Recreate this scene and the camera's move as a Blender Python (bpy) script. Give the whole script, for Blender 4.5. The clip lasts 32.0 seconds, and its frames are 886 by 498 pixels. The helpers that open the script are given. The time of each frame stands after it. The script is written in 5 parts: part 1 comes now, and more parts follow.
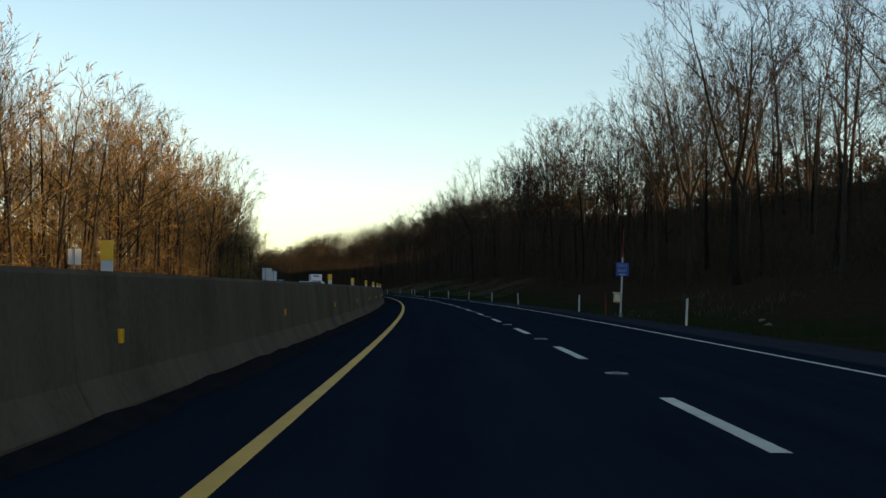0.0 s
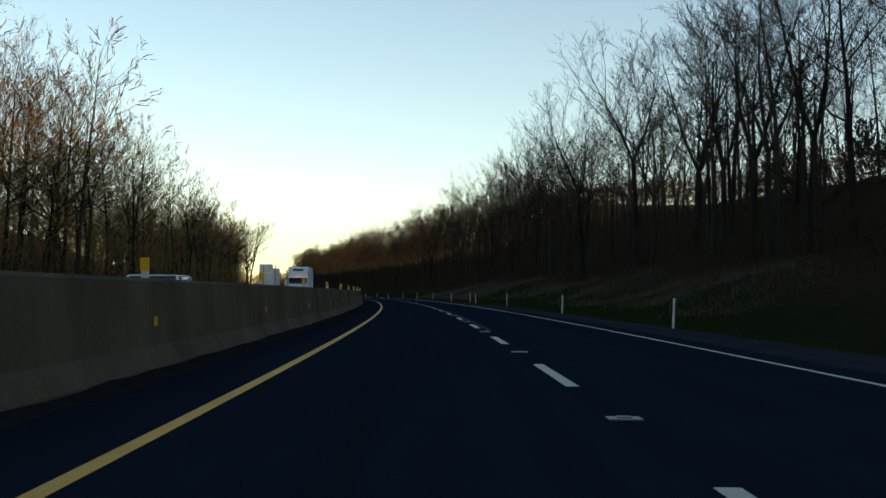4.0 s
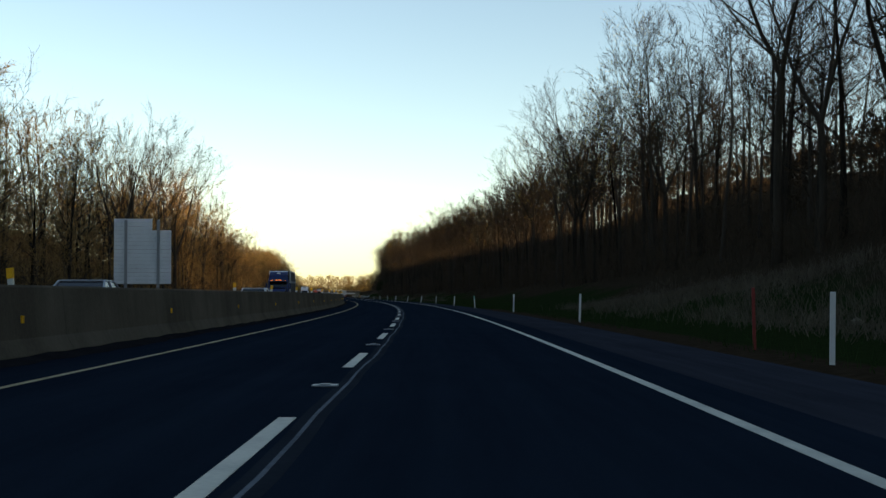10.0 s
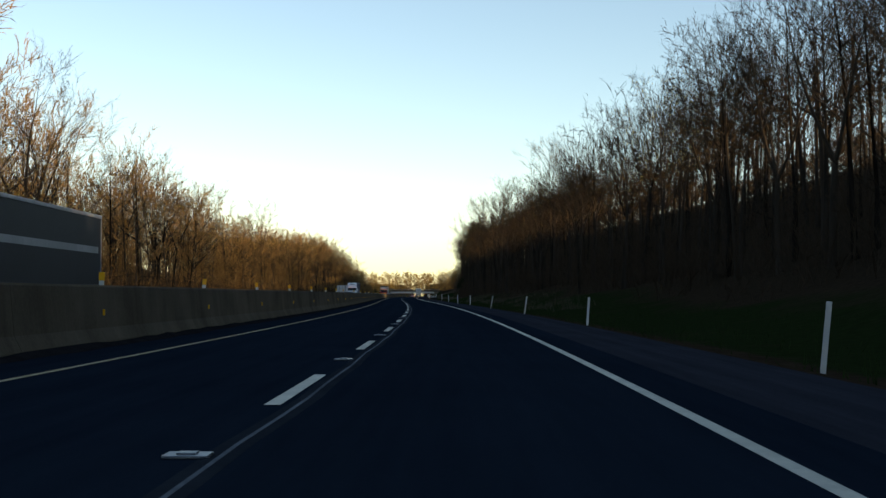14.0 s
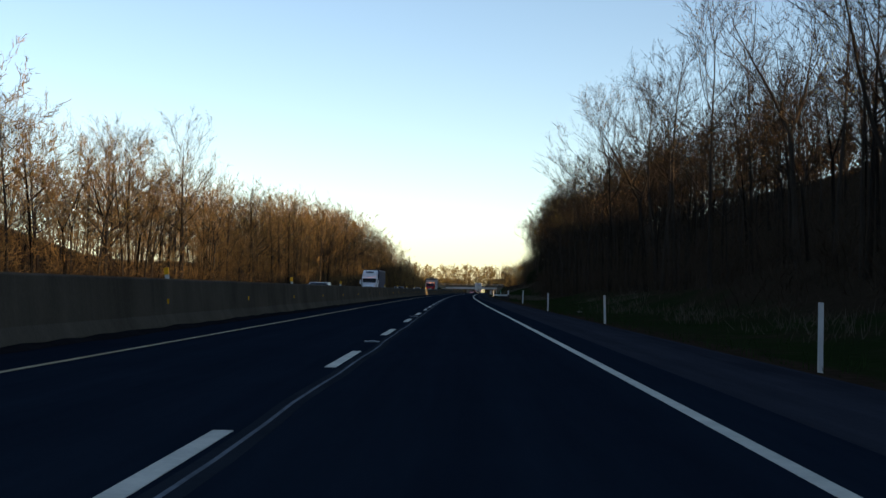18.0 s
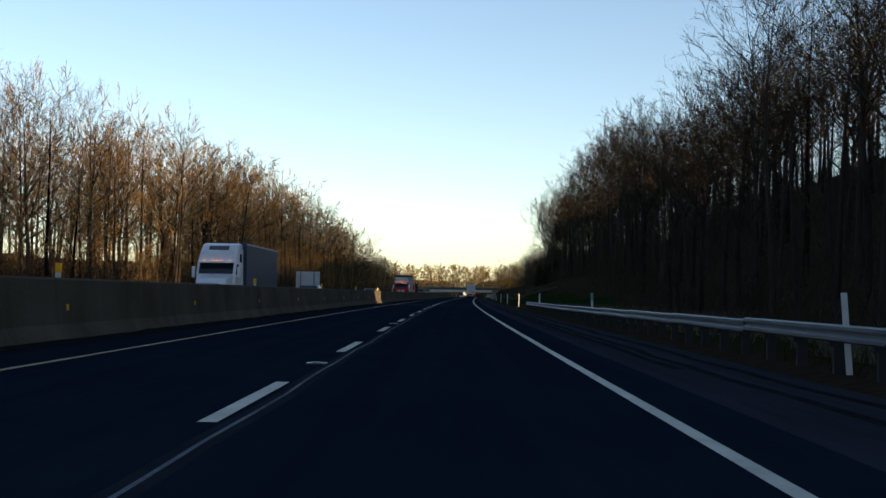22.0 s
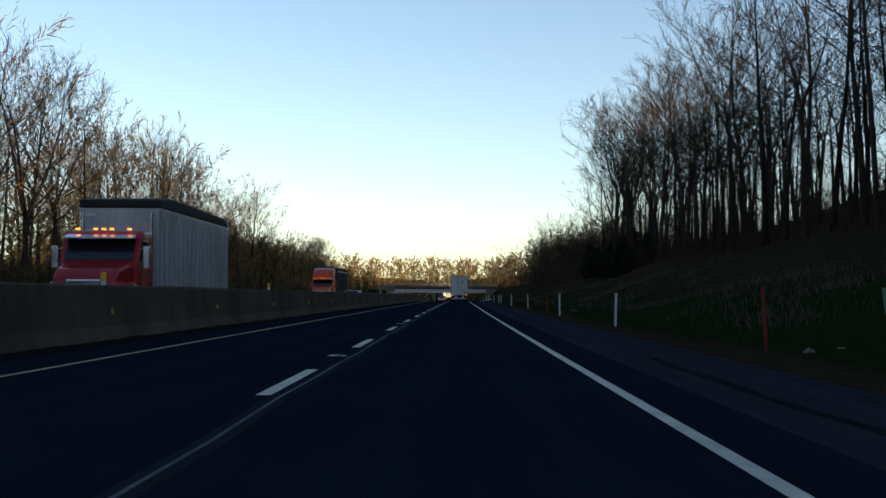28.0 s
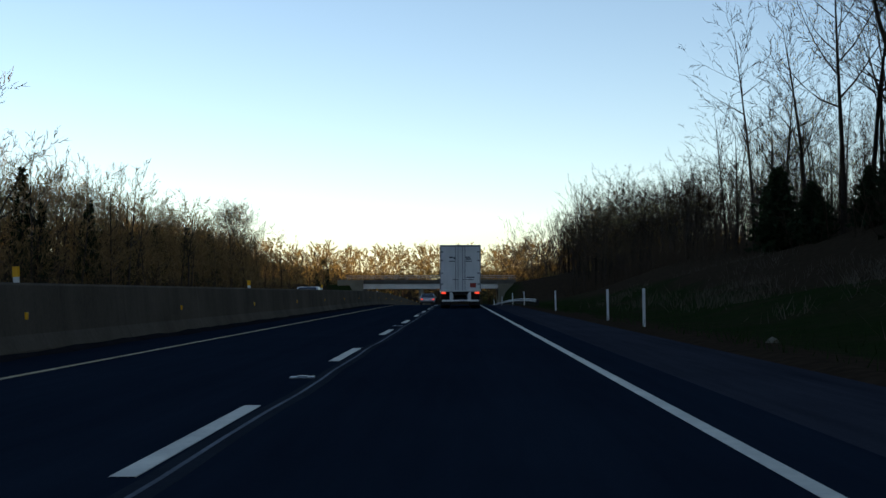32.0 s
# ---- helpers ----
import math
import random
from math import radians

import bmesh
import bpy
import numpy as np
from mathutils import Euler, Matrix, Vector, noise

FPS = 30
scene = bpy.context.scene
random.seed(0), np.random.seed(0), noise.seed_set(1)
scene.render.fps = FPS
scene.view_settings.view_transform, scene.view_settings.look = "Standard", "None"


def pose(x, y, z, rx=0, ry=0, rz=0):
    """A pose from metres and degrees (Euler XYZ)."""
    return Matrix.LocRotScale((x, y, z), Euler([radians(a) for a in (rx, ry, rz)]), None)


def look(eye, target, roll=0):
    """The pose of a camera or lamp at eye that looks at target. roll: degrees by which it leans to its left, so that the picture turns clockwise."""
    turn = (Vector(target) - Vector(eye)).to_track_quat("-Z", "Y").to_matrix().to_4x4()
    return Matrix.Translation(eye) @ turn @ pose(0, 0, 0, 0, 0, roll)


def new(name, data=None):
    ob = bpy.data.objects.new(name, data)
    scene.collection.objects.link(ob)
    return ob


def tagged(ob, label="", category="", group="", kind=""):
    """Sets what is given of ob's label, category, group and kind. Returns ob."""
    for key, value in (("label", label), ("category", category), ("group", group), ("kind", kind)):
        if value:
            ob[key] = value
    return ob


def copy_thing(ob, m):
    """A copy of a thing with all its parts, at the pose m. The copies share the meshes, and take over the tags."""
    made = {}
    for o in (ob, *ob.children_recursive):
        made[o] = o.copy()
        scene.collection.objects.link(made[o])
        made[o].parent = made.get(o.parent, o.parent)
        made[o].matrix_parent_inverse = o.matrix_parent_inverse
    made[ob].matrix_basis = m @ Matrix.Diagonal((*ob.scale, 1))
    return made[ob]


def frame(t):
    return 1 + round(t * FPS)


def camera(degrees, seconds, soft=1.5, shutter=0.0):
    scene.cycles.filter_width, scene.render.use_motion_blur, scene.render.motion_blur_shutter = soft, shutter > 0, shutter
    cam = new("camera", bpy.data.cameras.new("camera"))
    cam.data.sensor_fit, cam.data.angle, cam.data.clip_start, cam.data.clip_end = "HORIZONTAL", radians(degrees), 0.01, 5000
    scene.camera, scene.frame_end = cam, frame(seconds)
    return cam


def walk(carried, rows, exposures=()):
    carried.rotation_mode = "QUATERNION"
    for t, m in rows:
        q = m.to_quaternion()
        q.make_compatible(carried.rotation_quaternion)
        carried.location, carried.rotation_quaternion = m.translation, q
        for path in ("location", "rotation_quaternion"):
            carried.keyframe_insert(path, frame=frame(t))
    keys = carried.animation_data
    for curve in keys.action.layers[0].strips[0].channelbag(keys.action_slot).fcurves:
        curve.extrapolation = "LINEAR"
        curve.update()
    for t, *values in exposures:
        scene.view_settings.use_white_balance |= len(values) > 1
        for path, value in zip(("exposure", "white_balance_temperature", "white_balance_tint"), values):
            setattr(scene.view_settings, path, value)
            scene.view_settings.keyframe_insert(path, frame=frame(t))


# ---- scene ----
cam = camera(36.57, 32.0)
PATH = [
    (0.0, pose(16.110, -30.840, 1.054, 91.755, -0.843, -0.522)),
    (0.5, pose(16.291, -14.920, 1.022, 91.871, -1.043, -0.040)),
    (1.0, pose(16.374, 1.000, 1.019, 91.871, -1.105, 0.419)),
    (1.5, pose(16.326, 17.200, 1.025, 91.923, -0.822, 0.533)),
    (2.0, pose(16.183, 33.399, 1.029, 91.923, -1.164, 0.665)),
    (2.5, pose(16.020, 49.382, 1.020, 91.851, -0.462, 1.061)),
    (3.0, pose(15.758, 65.365, 1.012, 91.784, -1.257, 1.462)),
    (3.5, pose(15.372, 81.385, 1.012, 91.943, -0.372, 1.828)),
    (4.0, pose(14.885, 97.402, 1.011, 91.890, -0.468, 2.203)),
    (4.5, pose(14.300, 113.416, 1.011, 91.897, -0.428, 2.570)),
    (5.0, pose(13.617, 129.427, 1.011, 91.903, -0.388, 2.929)),
    (5.5, pose(12.840, 145.432, 1.019, 91.852, -0.926, 3.270)),
    (6.0, pose(11.973, 161.435, 1.028, 91.755, -1.168, 3.516)),
    (6.5, pose(11.058, 177.547, 1.005, 91.977, -0.627, 3.687)),
    (7.0, pose(10.068, 193.657, 0.992, 92.094, -0.231, 3.918)),
    (7.5, pose(9.083, 209.090, 1.009, 91.907, -0.367, 4.450)),
    (8.0, pose(8.016, 224.498, 1.009, 91.801, 0.186, 5.032)),
    (8.5, pose(6.665, 240.344, 1.000, 91.829, 0.167, 5.528)),
    (9.0, pose(5.168, 256.178, 1.010, 91.920, 0.441, 5.972)),
    (9.5, pose(3.554, 272.098, 1.021, 91.998, -0.148, 6.475)),
    (10.0, pose(1.807, 287.998, 1.003, 91.977, 0.031, 6.884)),
    (10.5, pose(-0.029, 303.965, 1.019, 91.928, -0.282, 7.404)),
    (11.0, pose(-2.002, 319.907, 1.000, 92.027, -0.149, 7.946)),
    (11.5, pose(-4.226, 335.893, 1.019, 91.911, -0.453, 8.385)),
    (12.0, pose(-6.574, 351.860, 1.027, 92.082, -0.311, 8.766)),
    (12.5, pose(-8.958, 367.929, 1.016, 91.965, -0.472, 9.213)),
    (13.0, pose(-11.437, 383.983, 0.997, 91.958, -0.160, 9.716)),
    (13.5, pose(-14.016, 399.598, 1.001, 91.949, -0.059, 10.208)),
    (14.0, pose(-16.694, 415.189, 0.997, 91.953, -0.148, 10.598)),
    (14.5, pose(-19.494, 431.069, 0.993, 91.897, -0.376, 11.009)),
    (15.0, pose(-22.420, 446.927, 0.995, 91.924, -0.373, 11.234)),
    (15.5, pose(-25.467, 462.760, 0.997, 91.925, -0.359, 11.617)),
    (16.0, pose(-28.626, 478.573, 0.997, 91.925, -0.346, 11.970)),
    (16.5, pose(-31.886, 494.364, 0.999, 92.055, -0.997, 12.303)),
    (17.0, pose(-35.239, 510.137, 0.981, 91.911, -0.750, 12.610)),
    (17.5, pose(-38.706, 526.020, 0.999, 91.823, -0.627, 12.934)),
    (18.0, pose(-42.231, 541.889, 1.005, 91.757, -0.973, 13.208)),
    (18.5, pose(-45.694, 557.477, 1.026, 92.173, -0.636, 13.250)),
    (19.0, pose(-49.159, 573.065, 1.004, 91.894, -0.941, 12.989)),
    (19.5, pose(-52.610, 588.762, 1.017, 91.886, -0.178, 12.882)),
    (20.0, pose(-56.037, 604.467, 0.978, 91.832, -0.642, 12.833)),
    (20.5, pose(-59.607, 620.357, 1.008, 91.894, -0.130, 12.910)),
    (21.0, pose(-63.154, 636.248, 1.000, 91.911, -1.060, 12.732)),
    (21.5, pose(-66.628, 651.945, 1.002, 92.002, -0.538, 12.900)),
    (22.0, pose(-70.098, 667.646, 0.992, 91.913, -0.957, 12.655)),
    (22.5, pose(-73.512, 683.264, 1.010, 91.886, -0.775, 12.687)),
    (23.0, pose(-76.918, 698.880, 0.998, 91.949, -0.960, 12.494)),
    (23.5, pose(-80.246, 714.549, 1.001, 91.667, -0.392, 12.391)),
    (24.0, pose(-83.554, 730.224, 0.965, 91.955, -0.522, 12.342)),
    (24.5, pose(-86.842, 745.783, 0.980, 91.903, -0.590, 12.223)),
    (25.0, pose(-90.090, 761.346, 0.967, 91.933, -0.302, 12.066)),
    (25.5, pose(-93.362, 777.019, 0.982, 92.031, -0.243, 12.150)),
    (26.0, pose(-96.618, 792.695, 0.984, 91.926, -0.247, 12.167)),
    (26.5, pose(-99.864, 808.374, 0.987, 91.929, -0.253, 12.129)),
    (27.0, pose(-103.104, 824.053, 0.989, 91.932, -0.260, 12.100)),
    (27.5, pose(-106.341, 839.733, 0.989, 91.995, -0.213, 11.901)),
    (28.0, pose(-109.570, 855.417, 0.991, 91.986, -0.299, 11.800)),
    (28.5, pose(-112.785, 871.176, 0.984, 91.809, -0.049, 11.933)),
    (29.0, pose(-115.973, 886.939, 0.997, 91.828, -0.690, 12.100)),
    (29.5, pose(-119.135, 902.475, 1.019, 91.991, -0.248, 11.827)),
    (30.0, pose(-122.249, 918.021, 1.003, 91.981, 0.007, 11.496)),
    (30.5, pose(-125.280, 933.716, 0.982, 91.878, -0.217, 11.476)),
    (31.0, pose(-128.296, 949.418, 0.975, 92.031, -0.128, 11.465)),
    (31.5, pose(-131.326, 965.138, 0.969, 91.837, -0.081, 11.488)),
    (32.0, pose(-134.388, 980.854, 0.985, 91.880, 0.148, 11.710)),
]
ORIGIN = (13.804, -155.909, -0.06054)
BENDS = [3.737, 3.877, 4.052, 4.256, 4.404, 4.317, 4.008, 3.802, 4.049, 4.44, 4.196, 2.8, 0.93, -0.403, -0.905, -1.042, -1.075, -0.829, -0.422, -0.087, 0.082, 0.147, 0.162, 0.156, 0.144, 0.132]

EXPOSURES = [(0.0, 1.56, 7000, 6), (14.0, 1.54, 6700, 8), (18.0, 1.36, 6150, 12), (32.0, 1.36, 6150, 12)]
walk(cam, PATH, EXPOSURES)

# ---- light: a clear evening, the low sun behind an added wooded ridge on the right ----
SUN_FROM = Vector((0.93, -0.36, 0.0)).normalized()
SUN_EL = 9.0
world = bpy.data.worlds.new("evening_sky")
scene.world = world
world.use_nodes = True
wn = world.node_tree
sky = wn.nodes.new("ShaderNodeTexSky")
sky.sky_type = "NISHITA"
sky.sun_disc = False
sky.sun_elevation = radians(SUN_EL)
sky.sun_rotation = math.atan2(SUN_FROM.x, SUN_FROM.y)
sky.air_density, sky.dust_density, sky.ozone_density = 0.75, 0.3, 0.5
wn.links.new(sky.outputs[0], wn.nodes["Background"].inputs[0])
wn.nodes["Background"].inputs[1].default_value = 0.09
sun_data = bpy.data.lights.new("sun", "SUN")
sun_data.energy, sun_data.angle, sun_data.color = 4.8, radians(0.55), (1.0, 0.67, 0.35)
sun = new("sun", sun_data)
lift = math.tan(radians(SUN_EL))
sun.matrix_basis = look((SUN_FROM.x * 400, SUN_FROM.y * 400, 400 * lift), (0, 0, 0))


# ---- materials ----
def shader(name, rough=0.8, metal=0.0, spec=0.3):
    m = bpy.data.materials.new(name)
    m.use_nodes = True
    b = m.node_tree.nodes["Principled BSDF"]
    b.inputs["Roughness"].default_value = rough
    b.inputs["Metallic"].default_value = metal
    b.inputs["Specular IOR Level"].default_value = spec
    return m, m.node_tree.nodes, m.node_tree.links, b


def surface(name, low, high, scale=1.0, rough=0.85, metal=0.0, bump=0.2, fine=12.0, spec=0.3, stretch=(1, 1, 1), wander=0.0, island=False):
    """A two-scale mottled surface: broad stains and fine grain between two colours, with a fine relief."""
    m, n, l, b = shader(name, rough, metal, spec)
    tc = n.new("ShaderNodeTexCoord")
    mp = n.new("ShaderNodeMapping")
    mp.inputs["Scale"].default_value = stretch
    l.new(tc.outputs["Object"], mp.inputs[0])
    broad, grain = n.new("ShaderNodeTexNoise"), n.new("ShaderNodeTexNoise")
    broad.inputs["Scale"].default_value, broad.inputs["Detail"].default_value = scale, 4
    grain.inputs["Scale"].default_value, grain.inputs["Detail"].default_value = scale * fine, 3
    for t in (broad, grain):
        l.new(mp.outputs[0], t.inputs["Vector"])
    mix = n.new("ShaderNodeMath")
    mix.operation = "MULTIPLY_ADD"
    l.new(grain.outputs[0], mix.inputs[0])
    mix.inputs[1].default_value = 0.55
    half = n.new("ShaderNodeMath")
    half.operation = "MULTIPLY_ADD"
    l.new(broad.outputs[0], half.inputs[0])
    half.inputs[1].default_value, half.inputs[2].default_value = 1.3, -0.42
    l.new(half.outputs[0], mix.inputs[2])
    ramp = n.new("ShaderNodeMix")
    ramp.data_type, ramp.clamp_factor = "RGBA", True
    ramp.inputs["A"].default_value, ramp.inputs["B"].default_value = (*low, 1), (*high, 1)
    last = mix
    if wander:
        oi = n.new("ShaderNodeNewGeometry" if island else "ShaderNodeObjectInfo")
        add = n.new("ShaderNodeMath")
        add.operation = "MULTIPLY_ADD"
        l.new(oi.outputs["Random Per Island" if island else "Random"], add.inputs[0])
        add.inputs[1].default_value = wander
        l.new(mix.outputs[0], add.inputs[2])
        last = n.new("ShaderNodeMath")
        last.operation = "SUBTRACT"
        l.new(add.outputs[0], last.inputs[0])
        last.inputs[1].default_value = wander / 2
    l.new(last.outputs[0], ramp.inputs["Factor"])
    l.new(ramp.outputs["Result"], b.inputs["Base Color"])
    if bump:
        bp = n.new("ShaderNodeBump")
        bp.inputs["Strength"].default_value, bp.inputs["Distance"].default_value = bump, 0.02
        l.new(grain.outputs[0], bp.inputs["Height"])
        l.new(bp.outputs[0], b.inputs["Normal"])
    return m


def plain(name, colour, rough=0.5, metal=0.0, spec=0.4, glow=0.0):
    m, n, l, b = shader(name, rough, metal, spec)
    t = n.new("ShaderNodeTexNoise")
    t.inputs["Scale"].default_value = 3.0
    t.inputs["Detail"].default_value = 5
    tc = n.new("ShaderNodeTexCoord")
    l.new(tc.outputs["Object"], t.inputs["Vector"])
    mix = n.new("ShaderNodeMix")
    mix.data_type = "RGBA"
    mix.inputs["A"].default_value = (*[c * 0.78 for c in colour], 1)
    mix.inputs["B"].default_value = (*[min(1, c * 1.15) for c in colour], 1)
    l.new(t.outputs[0], mix.inputs["Factor"])
    l.new(mix.outputs["Result"], b.inputs["Base Color"])
    if glow:
        b.inputs["Emission Color"].default_value = (*colour, 1)
        b.inputs["Emission Strength"].default_value = glow
    return m




ROLLED = ((0, (1, 1, 1), 22.0, 3, 0.35), (0, (1, 1, 1), 0.3, 4, 0.5), (1, (1.0, 0.012, 1), 1.7, 3, 0.9), (1, (1.0, 0.06, 1), 7.0, 2, 0.45))
CAST = ((0, (1, 1, 1), 14.0, 3, 0.3), (0, (1, 1, 1), 0.5, 5, 0.75), (1, (0.3, 1.0, 0.12), 1.5, 4, 0.3), (1, (0.3, 4.0, 0.3), 1.3, 3, 0.18))


def paving(name, low, high, rough=0.9, layers=ROLLED):
    """Asphalt or concrete: fine grain, broad patches, and streaks worn along the lanes or run down a face."""
    m, n, l, b = shader(name, rough, 0.0, 0.0)
    tc, at_ = n.new("ShaderNodeTexCoord"), n.new("ShaderNodeAttribute")
    at_.attribute_name = "along"
    total = None
    for by_road, stretch, scale, detail, weight in layers:
        coords = at_.outputs["Vector"] if by_road else tc.outputs["Object"]
        mp, t = n.new("ShaderNodeMapping"), n.new("ShaderNodeTexNoise")
        mp.inputs["Scale"].default_value = stretch
        t.inputs["Scale"].default_value, t.inputs["Detail"].default_value = scale, detail
        l.new(coords, mp.inputs[0])
        l.new(mp.outputs[0], t.inputs["Vector"])
        k = n.new("ShaderNodeMath")
        k.operation = "MULTIPLY_ADD"
        l.new(t.outputs[0], k.inputs[0])
        k.inputs[1].default_value = weight
        if total:
            l.new(total.outputs[0], k.inputs[2])
        else:
            k.inputs[2].default_value = -0.6
            bp = n.new("ShaderNodeBump")
            bp.inputs["Strength"].default_value, bp.inputs["Distance"].default_value = 0.3, 0.02
            l.new(t.outputs[0], bp.inputs["Height"])
            l.new(bp.outputs[0], b.inputs["Normal"])
        total = k
    mix = n.new("ShaderNodeMix")
    mix.data_type, mix.clamp_factor = "RGBA", True
    mix.inputs["A"].default_value, mix.inputs["B"].default_value = (*low, 1), (*high, 1)
    l.new(total.outputs[0], mix.inputs["Factor"])
    l.new(mix.outputs["Result"], b.inputs["Base Color"])
    return m


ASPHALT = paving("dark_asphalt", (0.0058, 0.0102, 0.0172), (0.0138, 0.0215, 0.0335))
SHOULDER = paving("worn_grey_shoulder", (0.012, 0.014, 0.0195), (0.038, 0.0425, 0.054), 0.92)
SEAM = surface("pale_joint_sealant", (0.03, 0.038, 0.046), (0.2, 0.225, 0.25), 0.5, 0.9, fine=14, spec=0.0)
BAND = surface("dull_tarred_band", (0.012, 0.016, 0.022), (0.026, 0.032, 0.04), 0.8, 0.9, fine=14, spec=0.0)
TAR = surface("black_tar_strip", (0.008, 0.008, 0.009), (0.02, 0.02, 0.022), 1.5, 0.9, fine=9, spec=0.0)
WHITE_LINE = surface("white_road_paint", (0.3, 0.3, 0.26), (0.62, 0.6, 0.5), 1.5, 0.7, bump=0.1, fine=14)
WORN_YELLOW = surface("worn_yellow_road_paint", (0.13, 0.1, 0.045), (0.36, 0.28, 0.13), 1.5, 0.7, bump=0.1, fine=14)
YELLOW_LINE = surface("yellow_road_paint", (0.5, 0.275, 0.028), (0.67, 0.395, 0.045), 1.5, 0.7, bump=0.1, fine=14)
CONCRETE = surface("weathered_concrete", (0.1, 0.087, 0.062), (0.19, 0.17, 0.126), 0.5, 0.9, bump=0.3, fine=16, spec=0.05)
BARRIER = paving("streaked_barrier_concrete", (0.066, 0.058, 0.043), (0.2, 0.178, 0.134), 0.9, CAST)
PALE_CONCRETE = surface("pale_bridge_concrete", (0.42, 0.4, 0.37), (0.62, 0.6, 0.56), 0.5, 0.85, bump=0.2, fine=14, spec=0.2)
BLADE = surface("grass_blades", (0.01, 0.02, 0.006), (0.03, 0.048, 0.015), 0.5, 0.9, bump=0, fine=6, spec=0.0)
DRY = surface("dry_brush", (0.05, 0.043, 0.032), (0.14, 0.115, 0.082), 0.6, 0.95, bump=0, fine=6, spec=0.0)
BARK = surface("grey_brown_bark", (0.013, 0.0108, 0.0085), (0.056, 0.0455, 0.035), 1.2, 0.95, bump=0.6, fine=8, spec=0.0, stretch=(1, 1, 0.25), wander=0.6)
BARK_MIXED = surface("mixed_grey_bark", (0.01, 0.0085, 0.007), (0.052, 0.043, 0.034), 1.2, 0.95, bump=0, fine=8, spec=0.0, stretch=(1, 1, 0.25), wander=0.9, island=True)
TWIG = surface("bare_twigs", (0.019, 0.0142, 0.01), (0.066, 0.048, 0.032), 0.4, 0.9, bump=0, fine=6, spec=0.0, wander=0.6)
BUD_GOLD = surface("yellow_green_buds", (0.25, 0.2, 0.05), (0.46, 0.37, 0.1), 0.4, 0.8, bump=0, fine=5, spec=0.2, wander=0.5)
BUD_RED = surface("russet_buds", (0.22, 0.13, 0.045), (0.38, 0.235, 0.08), 0.4, 0.8, bump=0, fine=5, spec=0.2, wander=0.5)
# left woods' twigs: the low sun's gold is put into the colour
SUNLIT_TWIG = surface("sunlit_budding_twigs", (0.085, 0.054, 0.023), (0.23, 0.15, 0.06), 0.15, 0.9, bump=0, fine=8, spec=0.0)
# hill crowns: budding, with sun on the slope coloured in
HILL_SUNLIT = surface("sunlit_budding_crowns", (0.09, 0.066, 0.026), (0.2, 0.145, 0.055), 0.08, 0.9, bump=0, fine=8, spec=0.0)
CEDAR = surface("dark_cedar_foliage", (0.008, 0.013, 0.007), (0.025, 0.034, 0.016), 0.7, 0.9, bump=0, fine=6, spec=0.0)
POST_WHITE = plain("white_post_plastic", (0.56, 0.56, 0.53), 0.55)
POST_GREEN = plain("green_reflector", (0.1, 0.27, 0.2), 0.3)
AMBER = plain("amber_reflector", (0.8, 0.42, 0.02), 0.25)
RED_POST = plain("red_marker_plastic", (0.26, 0.022, 0.012), 0.5)
MARKER_RED = plain("faded_red_marker_plastic", (0.17, 0.016, 0.011), 0.6)
GALV = surface("galvanised_steel", (0.09, 0.105, 0.125), (0.18, 0.2, 0.225), 1.5, 0.45, 0.75, bump=0.1, fine=10)
WOODPOST = surface("grey_timber", (0.014, 0.014, 0.015), (0.034, 0.034, 0.035), 2.0, 0.9, fine=9, stretch=(1, 1, 0.2))


# ---- the road's line: s metres along the lane divider, u metres to its right ----
STEP = 2.0
S_FIRST, S_LAST = -60.0, 1700.0
_s = np.arange(S_FIRST, S_LAST + 1, STEP)
_k = np.interp(_s, np.arange(len(BENDS)) * 60.0 - 60.0, BENDS) / 1e4
_th = ORIGIN[2] + np.concatenate([[0], np.cumsum((_k[1:] + _k[:-1]) / 2 * STEP)])
_tm = (_th[1:] + _th[:-1]) / 2
_x = ORIGIN[0] + np.concatenate([[0], np.cumsum(-np.sin(_tm) * STEP)])
_y = ORIGIN[1] + np.concatenate([[0], np.cumsum(np.cos(_tm) * STEP)])


def ease(a, b, v):
    k = np.clip((np.asarray(v, float) - a) / (b - a), 0, 1)
    return k * k * (3 - 2 * k)


def sag(s):
    """The road's height along its line: level, then a dip towards the bridge."""
    return -2.3 * ease(1190, 1385, s) - 1.2 * ease(1360, 1560, s)


def at(s, u, z=0.0):
    """World places from road places (numpy arrays or numbers)."""
    s, u, z = np.broadcast_arrays(np.asarray(s, float), np.asarray(u, float), np.asarray(z, float))
    before, after = np.minimum(s - S_FIRST, 0), np.maximum(s - S_LAST, 0)
    ext = before + after
    th = np.interp(s, _s, _th)
    x = np.interp(s, _s, _x) - np.sin(th) * ext + np.cos(th) * u
    y = np.interp(s, _s, _y) + np.cos(th) * ext + np.sin(th) * u
    return np.stack([x, y, z + sag(s)], -1)


def heading(s):
    return math.degrees(float(np.interp(s, _s, _th)))


def stand(s, u, z=0.0, turn=0.0, lean=0.0, tip=0.0):
    x, y, h = at(s, u, z)
    return pose(x, y, h, tip, lean, heading(s) + turn)


